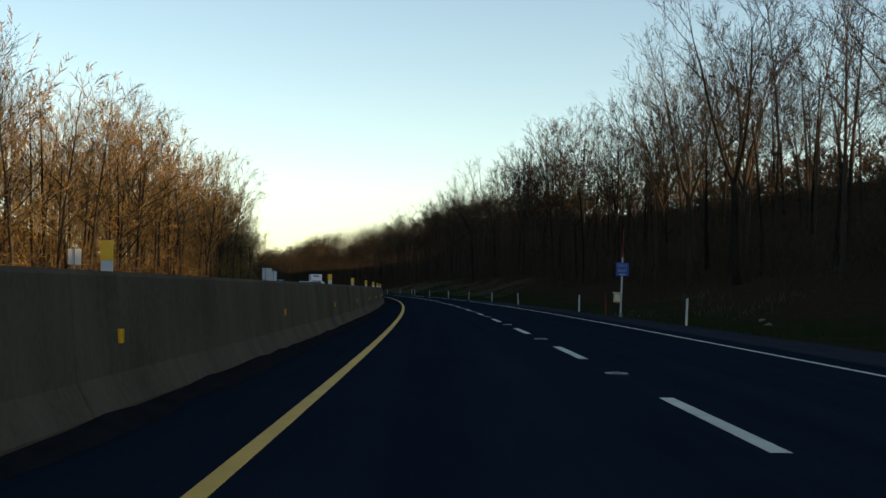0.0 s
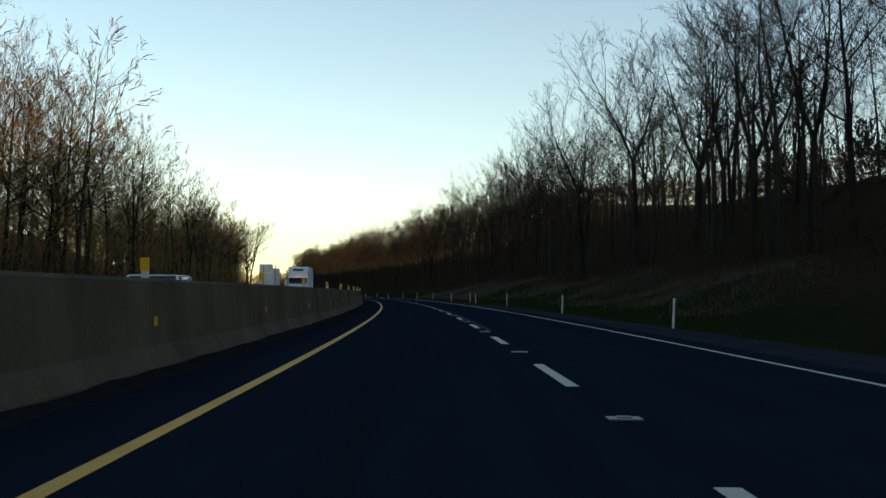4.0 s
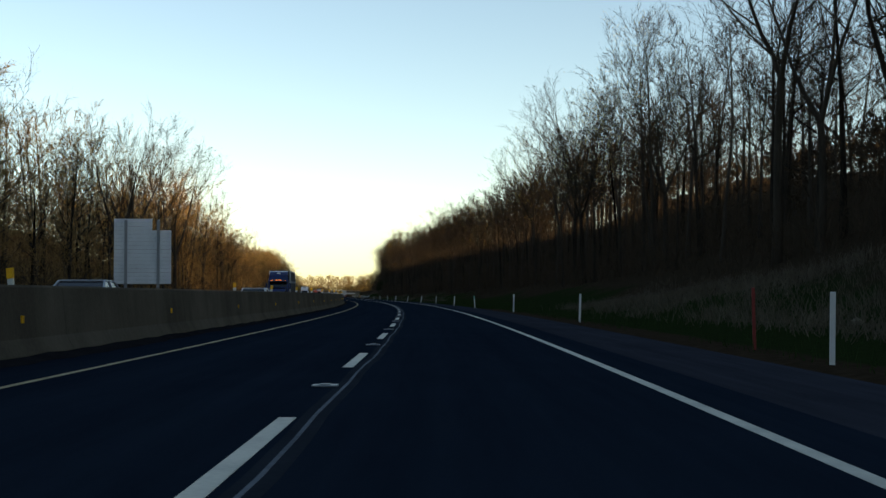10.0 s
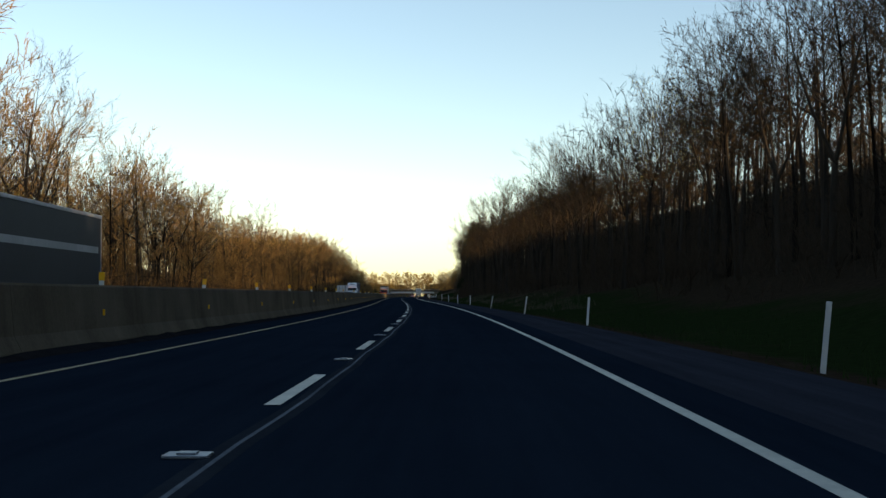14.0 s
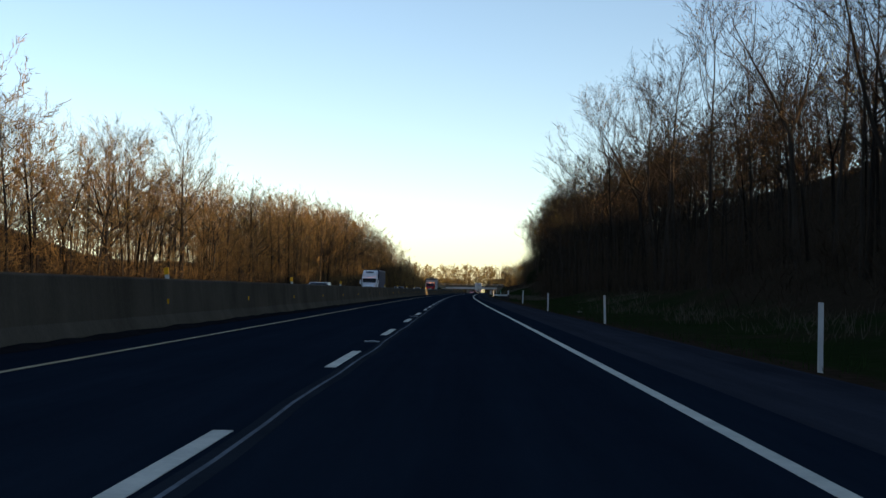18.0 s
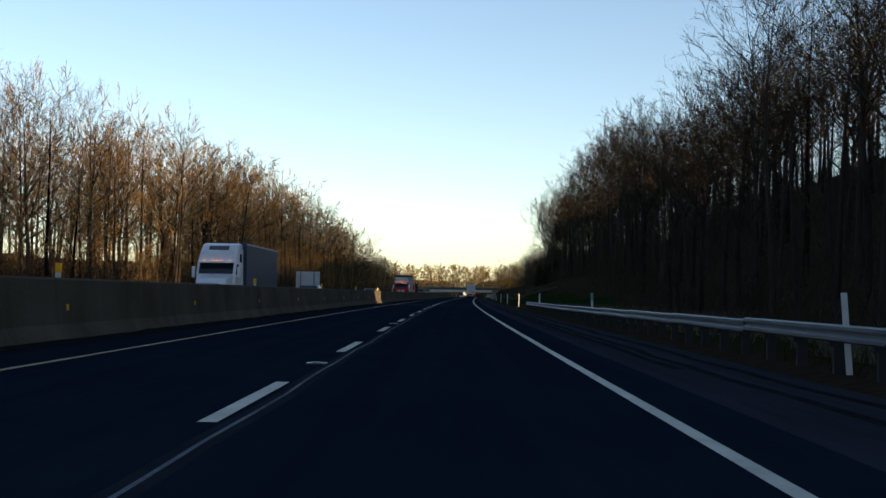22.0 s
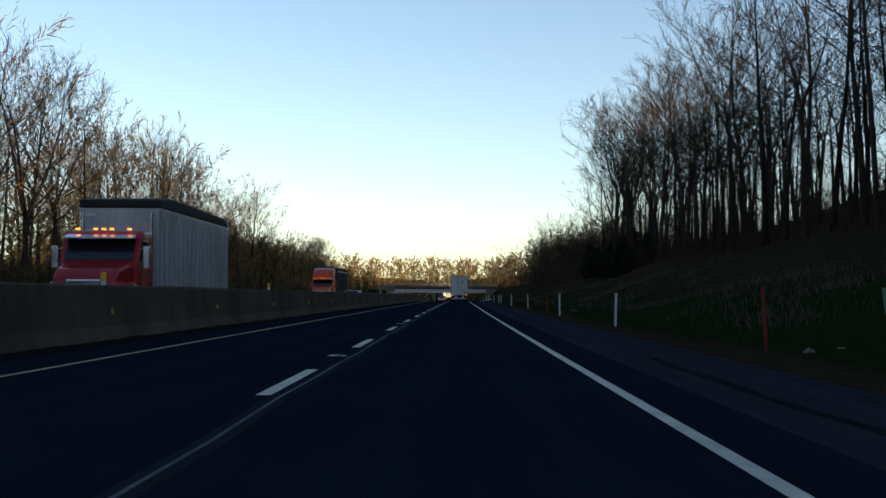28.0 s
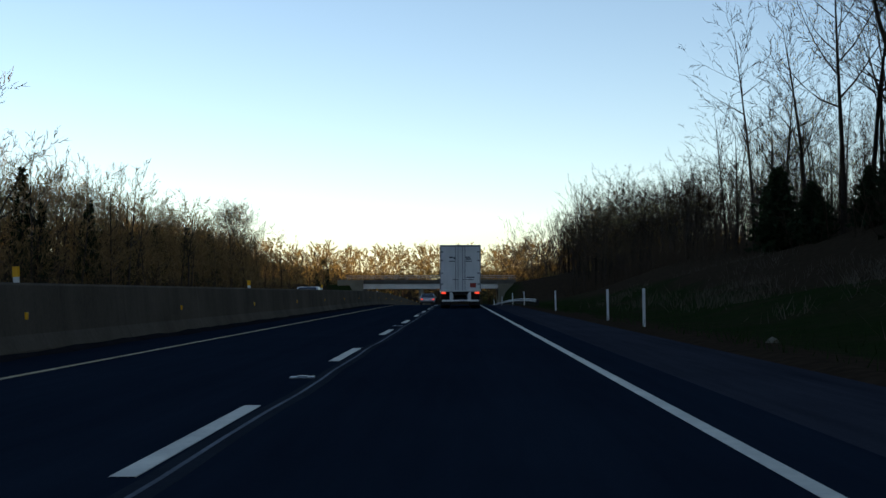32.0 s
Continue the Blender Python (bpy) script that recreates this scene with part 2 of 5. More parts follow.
HILL_S = [-400, 60, 140, 210, 300, 420, 520, 640, 740, 800, 870, 930, 1000, 1060, 1110, 1180, 1260, 1330, 1500, 2200]
HILL_A = [0.32, 0.3, 0.3, 0.36, 0.42, 0.4, 0.36, 0.34, 0.38, 0.46, 0.48, 0.46, 0.42, 0.38, 0.38, 0.36, 0.27, 0.2, 0.14, 0.1]
# added ridge that blocks the low sun; heights set how far its shade reaches
SHADE_RIDGE_S = [0, 150, 205, 400, 430, 480, 560, 850, 920, 1000, 1070]
SHADE_RIDGE_H = [42, 42, 58, 58, 44, 44, 46, 46, 52, 54, 62]
TOE_U = [10, 11, 11, 9.5, 8.8, 8.8, 9, 9, 9, 13, 15, 11, 9, 8.8, 8.8, 8.8, 9, 10, 12, 12]


def bumps(s, u):
    return 0.35 * np.sin(s * 0.11 + u * 0.23) + 0.25 * np.sin(s * 0.047 - u * 0.31 + 1.3) + 0.18 * np.sin(s * 0.29 + u * 0.41)


def land(s, u):
    """Height of the land above the road's own height."""
    s, u = np.broadcast_arrays(np.asarray(s, float), np.asarray(u, float))
    a = np.interp(s, HILL_S, HILL_A)
    toe = np.interp(s, HILL_S, TOE_U)
    r = np.maximum(u - toe, 0)
    reach = 62 - 36 * (1 - ease(190, 250, s) + ease(385, 415, s) * (1 - ease(455, 490, s)) + ease(1075, 1100, s) * (1 - ease(1170, 1210, s)))
    right = a * (np.minimum(r, reach) - 5 * (1 - np.exp(-r / 5))) * 1.12
    crest = np.interp(s, [650, 760, 860, 1020, 1070], [14.0, 18.0, 29.0, 29.0, 14.0])
    right = right / (1 + (right / crest) ** 4) ** 0.25
    # slanting gap added to the hill to let a sun patch onto the barrier
    sun_gap = np.exp(-(((s + 0.68 * (u + 5) - 893) / 6.0) ** 2)) * ease(8, 18, u)
    right = right * (1 - 0.8 * sun_gap)
    # ridge put in to keep the sun off the road and lower left woods
    ridge = np.interp(s, SHADE_RIDGE_S, SHADE_RIDGE_H) * (1 - ease(1300, 1360, s))
    ridge = ridge * (1 - sun_gap) + 12 * sun_gap
    right = right + (ridge - right) * ease(105, 215, u) * (1 - ease(1320, 1420, s))
    left = 0.03 * np.minimum(np.maximum(-u - 24, 0), 120) + (8 * ease(40, 82, -u) + 15 * ease(66, 122, -u)) * (1 - 0.7 * ease(860, 960, s))
    far = 9 * ease(1480, 1580, s) + 5 * ease(1600, 1760, s)
    plateau = np.clip(1 - (np.abs(s - 1372) - 7) / 12, 0, 1)
    far = far + 5.3 * plateau * np.maximum(ease(17.4, 20, -u), ease(10.2, 13, u)) * (1 - 0.55 * ease(10, 30, np.maximum(np.maximum(right, left), 0) * 6))
    rough = bumps(s, u) * ease(9.5, 15, np.abs(u + 4.8) - 4.8)
    verge = np.interp(s, [0, 250, 310, 480, 510, 730, 760, 1200], [-0.26, -0.22, -0.05, -0.05, -0.2, -0.2, 0.0, 0.0]) * ease(6.4, 7.3, u) - 0.3 * ease(17.5, 21, -u)
    return np.where(u > 0, right, left) + rough + verge + far


# ---- builders ----
def mesh_object(name, verts, faces, mat, parent=None, label="", smooth=False):
    me = bpy.data.meshes.new(name)
    me.from_pydata([tuple(v) for v in verts], [], faces)
    me.materials.append(mat)
    if smooth:
        me.polygons.foreach_set("use_smooth", [True] * len(me.polygons))
    me.update()
    ob = new(name, me)
    ob.parent = parent
    if label:
        ob["label"] = label
    return ob


def part(name, bm, mat, parent=None, label="", smooth=False):
    me = bpy.data.meshes.new(name)
    bmesh.ops.recalc_face_normals(bm, faces=bm.faces)
    bm.to_mesh(me)
    bm.free()
    me.materials.append(mat)
    if smooth:
        me.polygons.foreach_set("use_smooth", [True] * len(me.polygons))
    ob = new(name, me)
    ob.parent = parent
    if label:
        ob["label"] = label
    return ob


def box(bm, x0, x1, y0, y1, z0, z1, bevel=0.0, taper=None):
    """A box in bm, bevelled; taper(v) may move its corners."""
    made = bmesh.ops.create_cube(bm, size=1.0)["verts"]
    for v in made:
        v.co = Vector((x0 if v.co.x < 0 else x1, y0 if v.co.y < 0 else y1, z0 if v.co.z < 0 else z1))
        if taper:
            taper(v)
    if bevel:
        edges = list({e for v in made for e in v.link_edges})
        bmesh.ops.bevel(bm, geom=edges, offset=bevel, segments=2, affect="EDGES", profile=0.6)
    return made


def cyl(bm, at0, at1, r0, r1=None, n=12):
    """A capped round bar between two places."""
    a, b = Vector(at0), Vector(at1)
    d = b - a
    m = Matrix.Translation((a + b) / 2) @ d.to_track_quat("Z", "Y").to_matrix().to_4x4()
    bmesh.ops.create_cone(bm, cap_ends=True, segments=n, radius1=r0, radius2=r0 if r1 is None else r1, depth=d.length, matrix=m)


def strip(name, s0, s1, profile, mat, ds=4.0, parent=None, label="", wobble=0.0, shift=None):
    """A profile of (u, z) pairs drawn out along the road from s0 to s1, its ends closed where it is a ring."""
    ss = np.linspace(s0, s1, max(2, int(round((s1 - s0) / ds)) + 1))
    k = len(profile)
    verts, faces = [], []
    for s in ss:
        w = wobble * (math.sin(s * 0.9) + math.sin(s * 0.37 + 1)) if wobble else 0.0
        if shift:
            w += shift(s)
        for u, z in profile:
            verts.append(at(s, u + w, z))
    for i in range(len(ss) - 1):
        for j in range(k - 1):
            a = i * k + j
            faces.append((a, a + 1, a + k + 1, a + k))
    ob = mesh_object(name, verts, faces, mat, parent, label)
    along = ob.data.attributes.new("along", "FLOAT_VECTOR", "POINT")
    along.data.foreach_set("vector", [c for s in ss for u, z in profile for c in (u, s, z)])
    return ob


def ring_strip(name, s0, s1, profile, mat, ds=4.0, parent=None, label="", shift=None):
    ob = strip(name, s0, s1, list(profile) + [profile[0]], mat, ds, parent, label, shift=shift)
    me = ob.data
    bm = bmesh.new()
    bm.from_mesh(me)
    bmesh.ops.remove_doubles(bm, verts=bm.verts, dist=0.0005)
    bmesh.ops.holes_fill(bm, edges=[e for e in bm.edges if e.is_boundary], sides=0)
    bmesh.ops.recalc_face_normals(bm, faces=bm.faces)
    bm.to_mesh(me)
    bm.free()
    return ob


# ---- ground, road, lines ----
us = np.unique(np.concatenate([np.linspace(-2600, -320, 10), np.linspace(-300, -60, 13), np.arange(-56, -17, 3.0), [-17.4, -17, -6, -5, 0, 4, 6.3, 6.9, 7.4, 8.0], np.arange(8.8, 34, 1.6), np.arange(36, 60, 4.0), np.linspace(64, 300, 17), np.linspace(340, 2600, 10)]))
sg = np.unique(np.concatenate([np.linspace(-1600, -120, 10), np.arange(-100, 1460, 5.0), np.arange(1460, 1800, 20.0), np.linspace(1850, 4200, 14)]))
SS, UU = np.meshgrid(sg, us, indexing="ij")
under = (UU > -17.2) & (UU < 6.6)
gv = at(SS, UU, np.where(under, -0.12, land(SS, UU))).reshape(-1, 3)
nu = len(us)
gf = [(i * nu + j, i * nu + j + 1, (i + 1) * nu + j + 1, (i + 1) * nu + j) for i in range(len(sg) - 1) for j in range(nu - 1)]


def ground_material():
    """Leaf litter in the woods, grass on the verges, by the land's own patches."""
    m, n, l, b = shader("verge_and_wood_floor", 0.97, 0, 0.0)
    tc = n.new("ShaderNodeTexCoord")
    at_ = n.new("ShaderNodeAttribute")
    at_.attribute_name = "grassy"
    noise_a, noise_b = n.new("ShaderNodeTexNoise"), n.new("ShaderNodeTexNoise")
    noise_a.inputs["Scale"].default_value, noise_a.inputs["Detail"].default_value = 0.28, 5
    noise_b.inputs["Scale"].default_value, noise_b.inputs["Detail"].default_value = 3.2, 4
    l.new(tc.outputs["Object"], noise_a.inputs["Vector"])
    l.new(tc.outputs["Object"], noise_b.inputs["Vector"])
    litter, green, mix = (n.new("ShaderNodeMix") for _ in range(3))
    for x in (litter, green, mix):
        x.data_type, x.clamp_factor = "RGBA", True
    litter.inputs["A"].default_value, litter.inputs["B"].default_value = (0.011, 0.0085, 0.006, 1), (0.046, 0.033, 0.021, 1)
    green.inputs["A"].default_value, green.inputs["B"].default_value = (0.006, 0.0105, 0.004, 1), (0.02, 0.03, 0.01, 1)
    l.new(noise_b.outputs[0], litter.inputs["Factor"])
    l.new(noise_b.outputs[0], green.inputs["Factor"])
    k = n.new("ShaderNodeMath")
    k.operation = "MULTIPLY_ADD"
    l.new(noise_a.outputs[0], k.inputs[0])
    k.inputs[1].default_value = 2.4
    sub = n.new("ShaderNodeMath")
    sub.operation = "MULTIPLY_ADD"
    l.new(at_.outputs["Fac"], sub.inputs[0])
    sub.inputs[1].default_value, sub.inputs[2].default_value = 2.6, -2.3
    l.new(sub.outputs[0], k.inputs[2])
    l.new(k.outputs[0], mix.inputs["Factor"])
    l.new(litter.outputs["Result"], mix.inputs["A"])
    l.new(green.outputs["Result"], mix.inputs["B"])
    l.new(mix.outputs["Result"], b.inputs["Base Color"])
    bp = n.new("ShaderNodeBump")
    bp.inputs["Strength"].default_value, bp.inputs["Distance"].default_value = 0.7, 0.12
    l.new(noise_b.outputs[0], bp.inputs["Height"])
    l.new(bp.outputs[0], b.inputs["Normal"])
    return m


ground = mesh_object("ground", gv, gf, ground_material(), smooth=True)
tagged(ground, "dark grassy verges and leaf-littered wood floor on rolling land", "ground", kind="structure")
grassy = ground.data.attributes.new("grassy", "FLOAT", "POINT")
g_right = ease(7.2, 8.2, UU) * (1 - ease(13, 20, UU))
g_right = g_right * np.interp(SS, [0, 200, 290, 430, 470, 520, 700, 860, 900, 1000, 1040, 1300], [0.75, 0.6, 1, 1, 0.8, 0.9, 0.7, 0.8, 1.15, 1.1, 0.8, 0.7])
g_left = ease(17.0, 18.5, -UU) * (1 - ease(23, 28, -UU)) * 0.8
grassy.data.foreach_set("value", (g_right + g_left).ravel().astype(np.float32))

S0, S1 = -60.0, 1500.0
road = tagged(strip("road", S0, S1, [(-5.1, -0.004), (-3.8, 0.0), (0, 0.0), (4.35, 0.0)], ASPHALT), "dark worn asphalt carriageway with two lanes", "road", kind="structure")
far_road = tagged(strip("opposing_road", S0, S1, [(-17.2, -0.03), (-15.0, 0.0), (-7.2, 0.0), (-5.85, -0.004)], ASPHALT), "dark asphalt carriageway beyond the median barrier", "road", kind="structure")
shoulder = tagged(strip("road_shoulder", S0, S1, [(4.35, 0.0), (4.36, 0.004), (6.45, -0.05), (6.75, -0.16)], SHOULDER), "worn lighter grey asphalt shoulder with a ragged edge", "road shoulder", kind="structure")


def flat_line(name, s0, s1, u, width, mat, parent=None, z=0.006, label="", ds=4.0):
    h = width / 2
    return strip(name, s0, s1, [(u - h, z - 0.004), (u - h + 0.004, z), (u + h - 0.004, z), (u + h, z - 0.004)], mat, ds, parent, label)


flat_line("edge_line", S0, 270, 3.6, 0.09, WHITE_LINE, road, label="thin worn white edge line")
flat_line("edge_line", 270.01, S1, 3.6, 0.125, WHITE_LINE, road, label="white edge line")
flat_line("yellow_line", S0, 335, -3.5, 0.13, YELLOW_LINE, road, label="yellow edge line")
flat_line("yellow_line", 335.01, S1, -3.5, 0.1, WORN_YELLOW, road, label="worn yellow edge line")
strip("joint", 230, S1, [(0.2, 0.004), (0.204, 0.007), (0.232, 0.007), (0.236, 0.004)], SEAM, 2.0, road, "pale sealed joint beside the lane line", wobble=0.015)
DASH, CYCLE, PHASE = 4.57, 12.19, 0.95
k0 = int((S0 - PHASE) // CYCLE) + 1
for i in range(k0, int((S1 - 120) // CYCLE)):
    s = PHASE + i * CYCLE
    flat_line("lane_dash", s, s + DASH, 0.0, 0.15, WHITE_LINE, road, ds=2.3)
marker_bm = bmesh.new()
box(marker_bm, -0.14, 0.14, -0.12, 0.12, 0.0, 0.02, 0.006)
box(marker_bm, -0.06, 0.06, -0.06, 0.06, 0.015, 0.032, 0.008)
marker_mesh = bpy.data.meshes.new("lane_marker")
marker_bm.to_mesh(marker_mesh)
marker_bm.free()
marker_mesh.materials.append(GALV)
for i in range(k0, int((S1 - 120) // CYCLE)):
    s = PHASE + i * CYCLE + 8.35
    if s > 600 and not 0.2 < (s / 24.38) % 1 < 0.6:
        continue
    mk = new("lane_marker", marker_mesh)
    mk.parent = road
    mk.matrix_basis = stand(s, 0.0, 0.002)
flat_line("edge_line", S0, S1, -14.75, 0.15, WHITE_LINE, far_road, label="white edge line")
flat_line("yellow_line", S0, S1, -7.3, 0.13, YELLOW_LINE, far_road, label="yellow edge line")
for i in range(k0, int((S1 - 120) // CYCLE), 1):
    s = PHASE + 4 + i * CYCLE
    if i % 4 == 0:
        flat_line("lane_dash", s, s + DASH, -11.05, 0.15, WHITE_LINE, far_road, ds=4.6)
# black tar strips and repairs on the shoulder by the guide rail
for u, a, b in ((5.35, 770, 900), (5.95, 775, 905), (5.05, 790, 985)):
    strip("tar_strip", a, b, [(u - 0.09, 0.0 - 0.024 * (u - 4.36)), (u - 0.08, 0.006 - 0.024 * (u - 4.36)), (u + 0.08, 0.006 - 0.024 * (u - 4.36)), (u + 0.09, -0.024 * (u - 4.36))], TAR, 3.0, shoulder, "black tar strip", wobble=0.05)

# ---- median barrier: cast sections with joints, reflectors on its face and posts on its top ----
BAR_U = -5.05


def bar_shift(s):
    """The barrier stands a little nearer the passing lane at the start."""
    return 0.24 * (1 - float(ease(170, 290, s)))


profile = [(BAR_U, -0.05), (BAR_U, 0.08), (BAR_U - 0.13, 0.33), (BAR_U - 0.21, 1.13), (BAR_U - 0.24, 1.17), (BAR_U - 0.42, 1.17), (BAR_U - 0.45, 1.13), (BAR_U - 0.53, 0.33), (BAR_U - 0.66, 0.08), (BAR_U - 0.66, -0.05)]
barrier = tagged(new("median_barrier"), "tall weathered grey-brown concrete median barrier between the carriageways", "barrier", kind="structure")
barrier.empty_display_size = 0.3
SECT = 9.0
i, s = 0, S0
while s < 1470:
    ring_strip("barrier_section", s + 0.006, s + SECT - 0.006, profile, BARRIER, 4.5, barrier, shift=bar_shift)
    s += SECT
grit_r = random.Random(3)
gv_, gf_ = [], []
for i in range(int((1470 - S0) / 1.1)):
    s, w = S0 + i * 1.1, grit_r.uniform(0.16, 0.34) + 0.06 * math.sin(i * 0.21) + 0.05 * math.sin(i * 0.047)
    for du, z in ((w, 0.001), (w * 0.6, 0.02 + grit_r.uniform(0, 0.03)), (0.01, 0.05 + grit_r.uniform(0, 0.045)), (-0.03, 0.05)):
        gv_.append(at(s, BAR_U + bar_shift(s) + du, z))
    if i:
        gf_ += [(4 * i - 4 + j, 4 * i - 3 + j, 4 * i + 1 + j, 4 * i + j) for j in range(3)]
mesh_object("barrier_footing", gv_, gf_, TAR, barrier, "black grit and debris along the barrier's foot")
strip("tar_band", 230, S1, [(0.11, 0.001), (0.12, 0.004), (0.32, 0.004), (0.33, 0.001)], BAND, 2.0, road, "dull tarred band under the joint", wobble=0.02)
ref_bm = bmesh.new()
box(ref_bm, 0.0, 0.03, -0.06, 0.06, -0.06, 0.06, 0.006)
ref_mesh = bpy.data.meshes.new("side_reflector")
ref_bm.to_mesh(ref_mesh)
ref_bm.free()
ref_mesh.materials.append(AMBER)


def top_post(s):
    bm = bmesh.new()
    box(bm, -0.05, 0.05, -0.02, 0.02, 0.0, 0.12, 0.006)
    body = part("marker_base", bm, POST_WHITE)
    th = tagged(new("barrier_delineator"), "small amber and white reflector post on the concrete barrier", "delineator", "posts along the barrier")
    body.parent = th
    bm = bmesh.new()
    box(bm, -0.055, 0.055, -0.026, 0.026, 0.1, 0.27, 0.006)
    part("reflector", bm, AMBER, th, "amber reflector")
    th.matrix_basis = stand(s, BAR_U + bar_shift(s) - 0.33, 1.165)
    return th


first_top = top_post(76.6)
for i in range(1, 112):
    s = 76.6 + i * 12.19
    if (s < 620 or i % 2) and i % 9 != 1:
        copy_thing(first_top, stand(s + random.uniform(-0.5, 0.5), BAR_U + bar_shift(s) - 0.33, 1.165, random.uniform(-14, 14), random.uniform(-8, 8)))
for i in range(-4, 112):
    r = new("side_reflector", ref_mesh)
    r.parent = barrier
    r.matrix_basis = stand(76.4 + i * 12.19, BAR_U + bar_shift(76.4 + i * 12.19) - 0.165, 0.63)

# ---- delineator posts ----


def delineator(s, u, lean=0.0, tip=0.0, green=False, h=1.12):
    th = tagged(new("delineator_post"), "slim white plastic delineator post in the verge", "post", "posts along the verge")
    bm = bmesh.new()
    box(bm, -0.042, 0.042, -0.012, 0.012, -0.25, h - (0.3 if green else 0.02), 0.004)
    part("post", bm, POST_WHITE, th)
    if green:
        bm = bmesh.new()
        box(bm, -0.052, 0.052, -0.014, 0.014, h - 0.3, h, 0.004)
        part("reflector", bm, POST_GREEN, th, "green reflector band")
        th["label"] = "white delineator post with a green reflector band"
    else:
        bm = bmesh.new()
        box(bm, -0.04, 0.04, -0.02, -0.012, h - 0.24, h - 0.08, 0.002)
        part("reflector", bm, POST_WHITE, th)
    th.matrix_basis = stand(s, u, float(land(s, u)) - 0.0, 0, lean, tip)
    return th


POSTS = [52, 83, 114.8, 146.3, 184.5, 210.4, 240, 272, 306.7, 338.5, 345.4, 372.45, 404.6, 436.7, 468.4, 504.3, 533, 564, 595, 628.5, 662.8, 692.6, 724.1, 756.1, 789, 821.8, 854.6, 884.0, 915, 945, 979, 1007.3, 1031.6, 1063.1, 1096, 1129.5, 1138.8, 1164.4, 1199, 1221, 1252, 1284]
LEANS = {504.3: -4, 533: 5, 564: 4, 628.5: 9, 979: -6, 595: 8, 821.8: -2, 662.8: 1, 146.3: 1.5, 184.5: -4, 789: -5}
for s in POSTS:
    delineator(s, 7.15, LEANS.get(s, random.uniform(-2, 2)), random.uniform(-3, 3), green=s in (504.3, 821.8, 979))

# ---- woods ----


class Shape:
    """Collects tapered tubes and slivers of one tree."""

    def __init__(self):
        self.v, self.f = [], []

    def tube(self, pts, radii, n):
        base = len(self.v)
        for i, (p, r) in enumerate(zip(pts, radii)):
            d = (pts[min(i + 1, len(pts) - 1)] - pts[max(i - 1, 0)]).normalized()
            a = d.orthogonal().normalized()
            b = d.cross(a)
            for k in range(n):
                t = 2 * math.pi * k / n
                self.v.append(p + (a * math.cos(t) + b * math.sin(t)) * r)
        for i in range(len(pts) - 1):
            for k in range(n):
                q, w = base + i * n + k, base + i * n + (k + 1) % n
                self.f.append((q, w, w + n, q + n))

    def spike(self, p, d, length, r):
        base = len(self.v)
        a = d.orthogonal().normalized()
        b = d.cross(a)
        for k in range(3):
            t = 2.0944 * k
            self.v.append(p + (a * math.cos(t) + b * math.sin(t)) * r)
        self.v.append(p + d * length)
        self.f += [(base, base + 1, base + 3), (base + 1, base + 2, base + 3), (base + 2, base, base + 3)]

    def sliver(self, p, d, length, r, rnd):
        base = len(self.v)
        a = aside(d, 1.5708, rnd)
        self.v += [p - a * r, p + a * r, p + d * length]
        self.f.append((base, base + 1, base + 2))

    def clump(self, p, size, rnd):
        base = len(self.v)
        for _ in range(4):
            self.v.append(p + Vector((rnd.gauss(0, 1), rnd.gauss(0, 1), rnd.gauss(0, 1))).normalized() * size)
        self.f += [(base, base + 1, base + 2), (base, base + 2, base + 3), (base, base + 3, base + 1), (base + 1, base + 3, base + 2)]


def bent(p, d, length, k, rnd, wave, up):
    pts = [p.copy()]
    d = d.normalized()
    for _ in range(k):
        d = (d + Vector((rnd.gauss(0, wave), rnd.gauss(0, wave), rnd.gauss(0, wave) + up))).normalized()
        pts.append(pts[-1] + d * (length / k))
    return pts


def aside(d, angle, rnd):
    a = d.orthogonal().normalized()
    a.rotate(Matrix.Rotation(rnd.uniform(0, 6.283), 3, d))
    return (d * math.cos(angle) + a * math.sin(angle)).normalized()


UP = Vector((0, 0, 1))


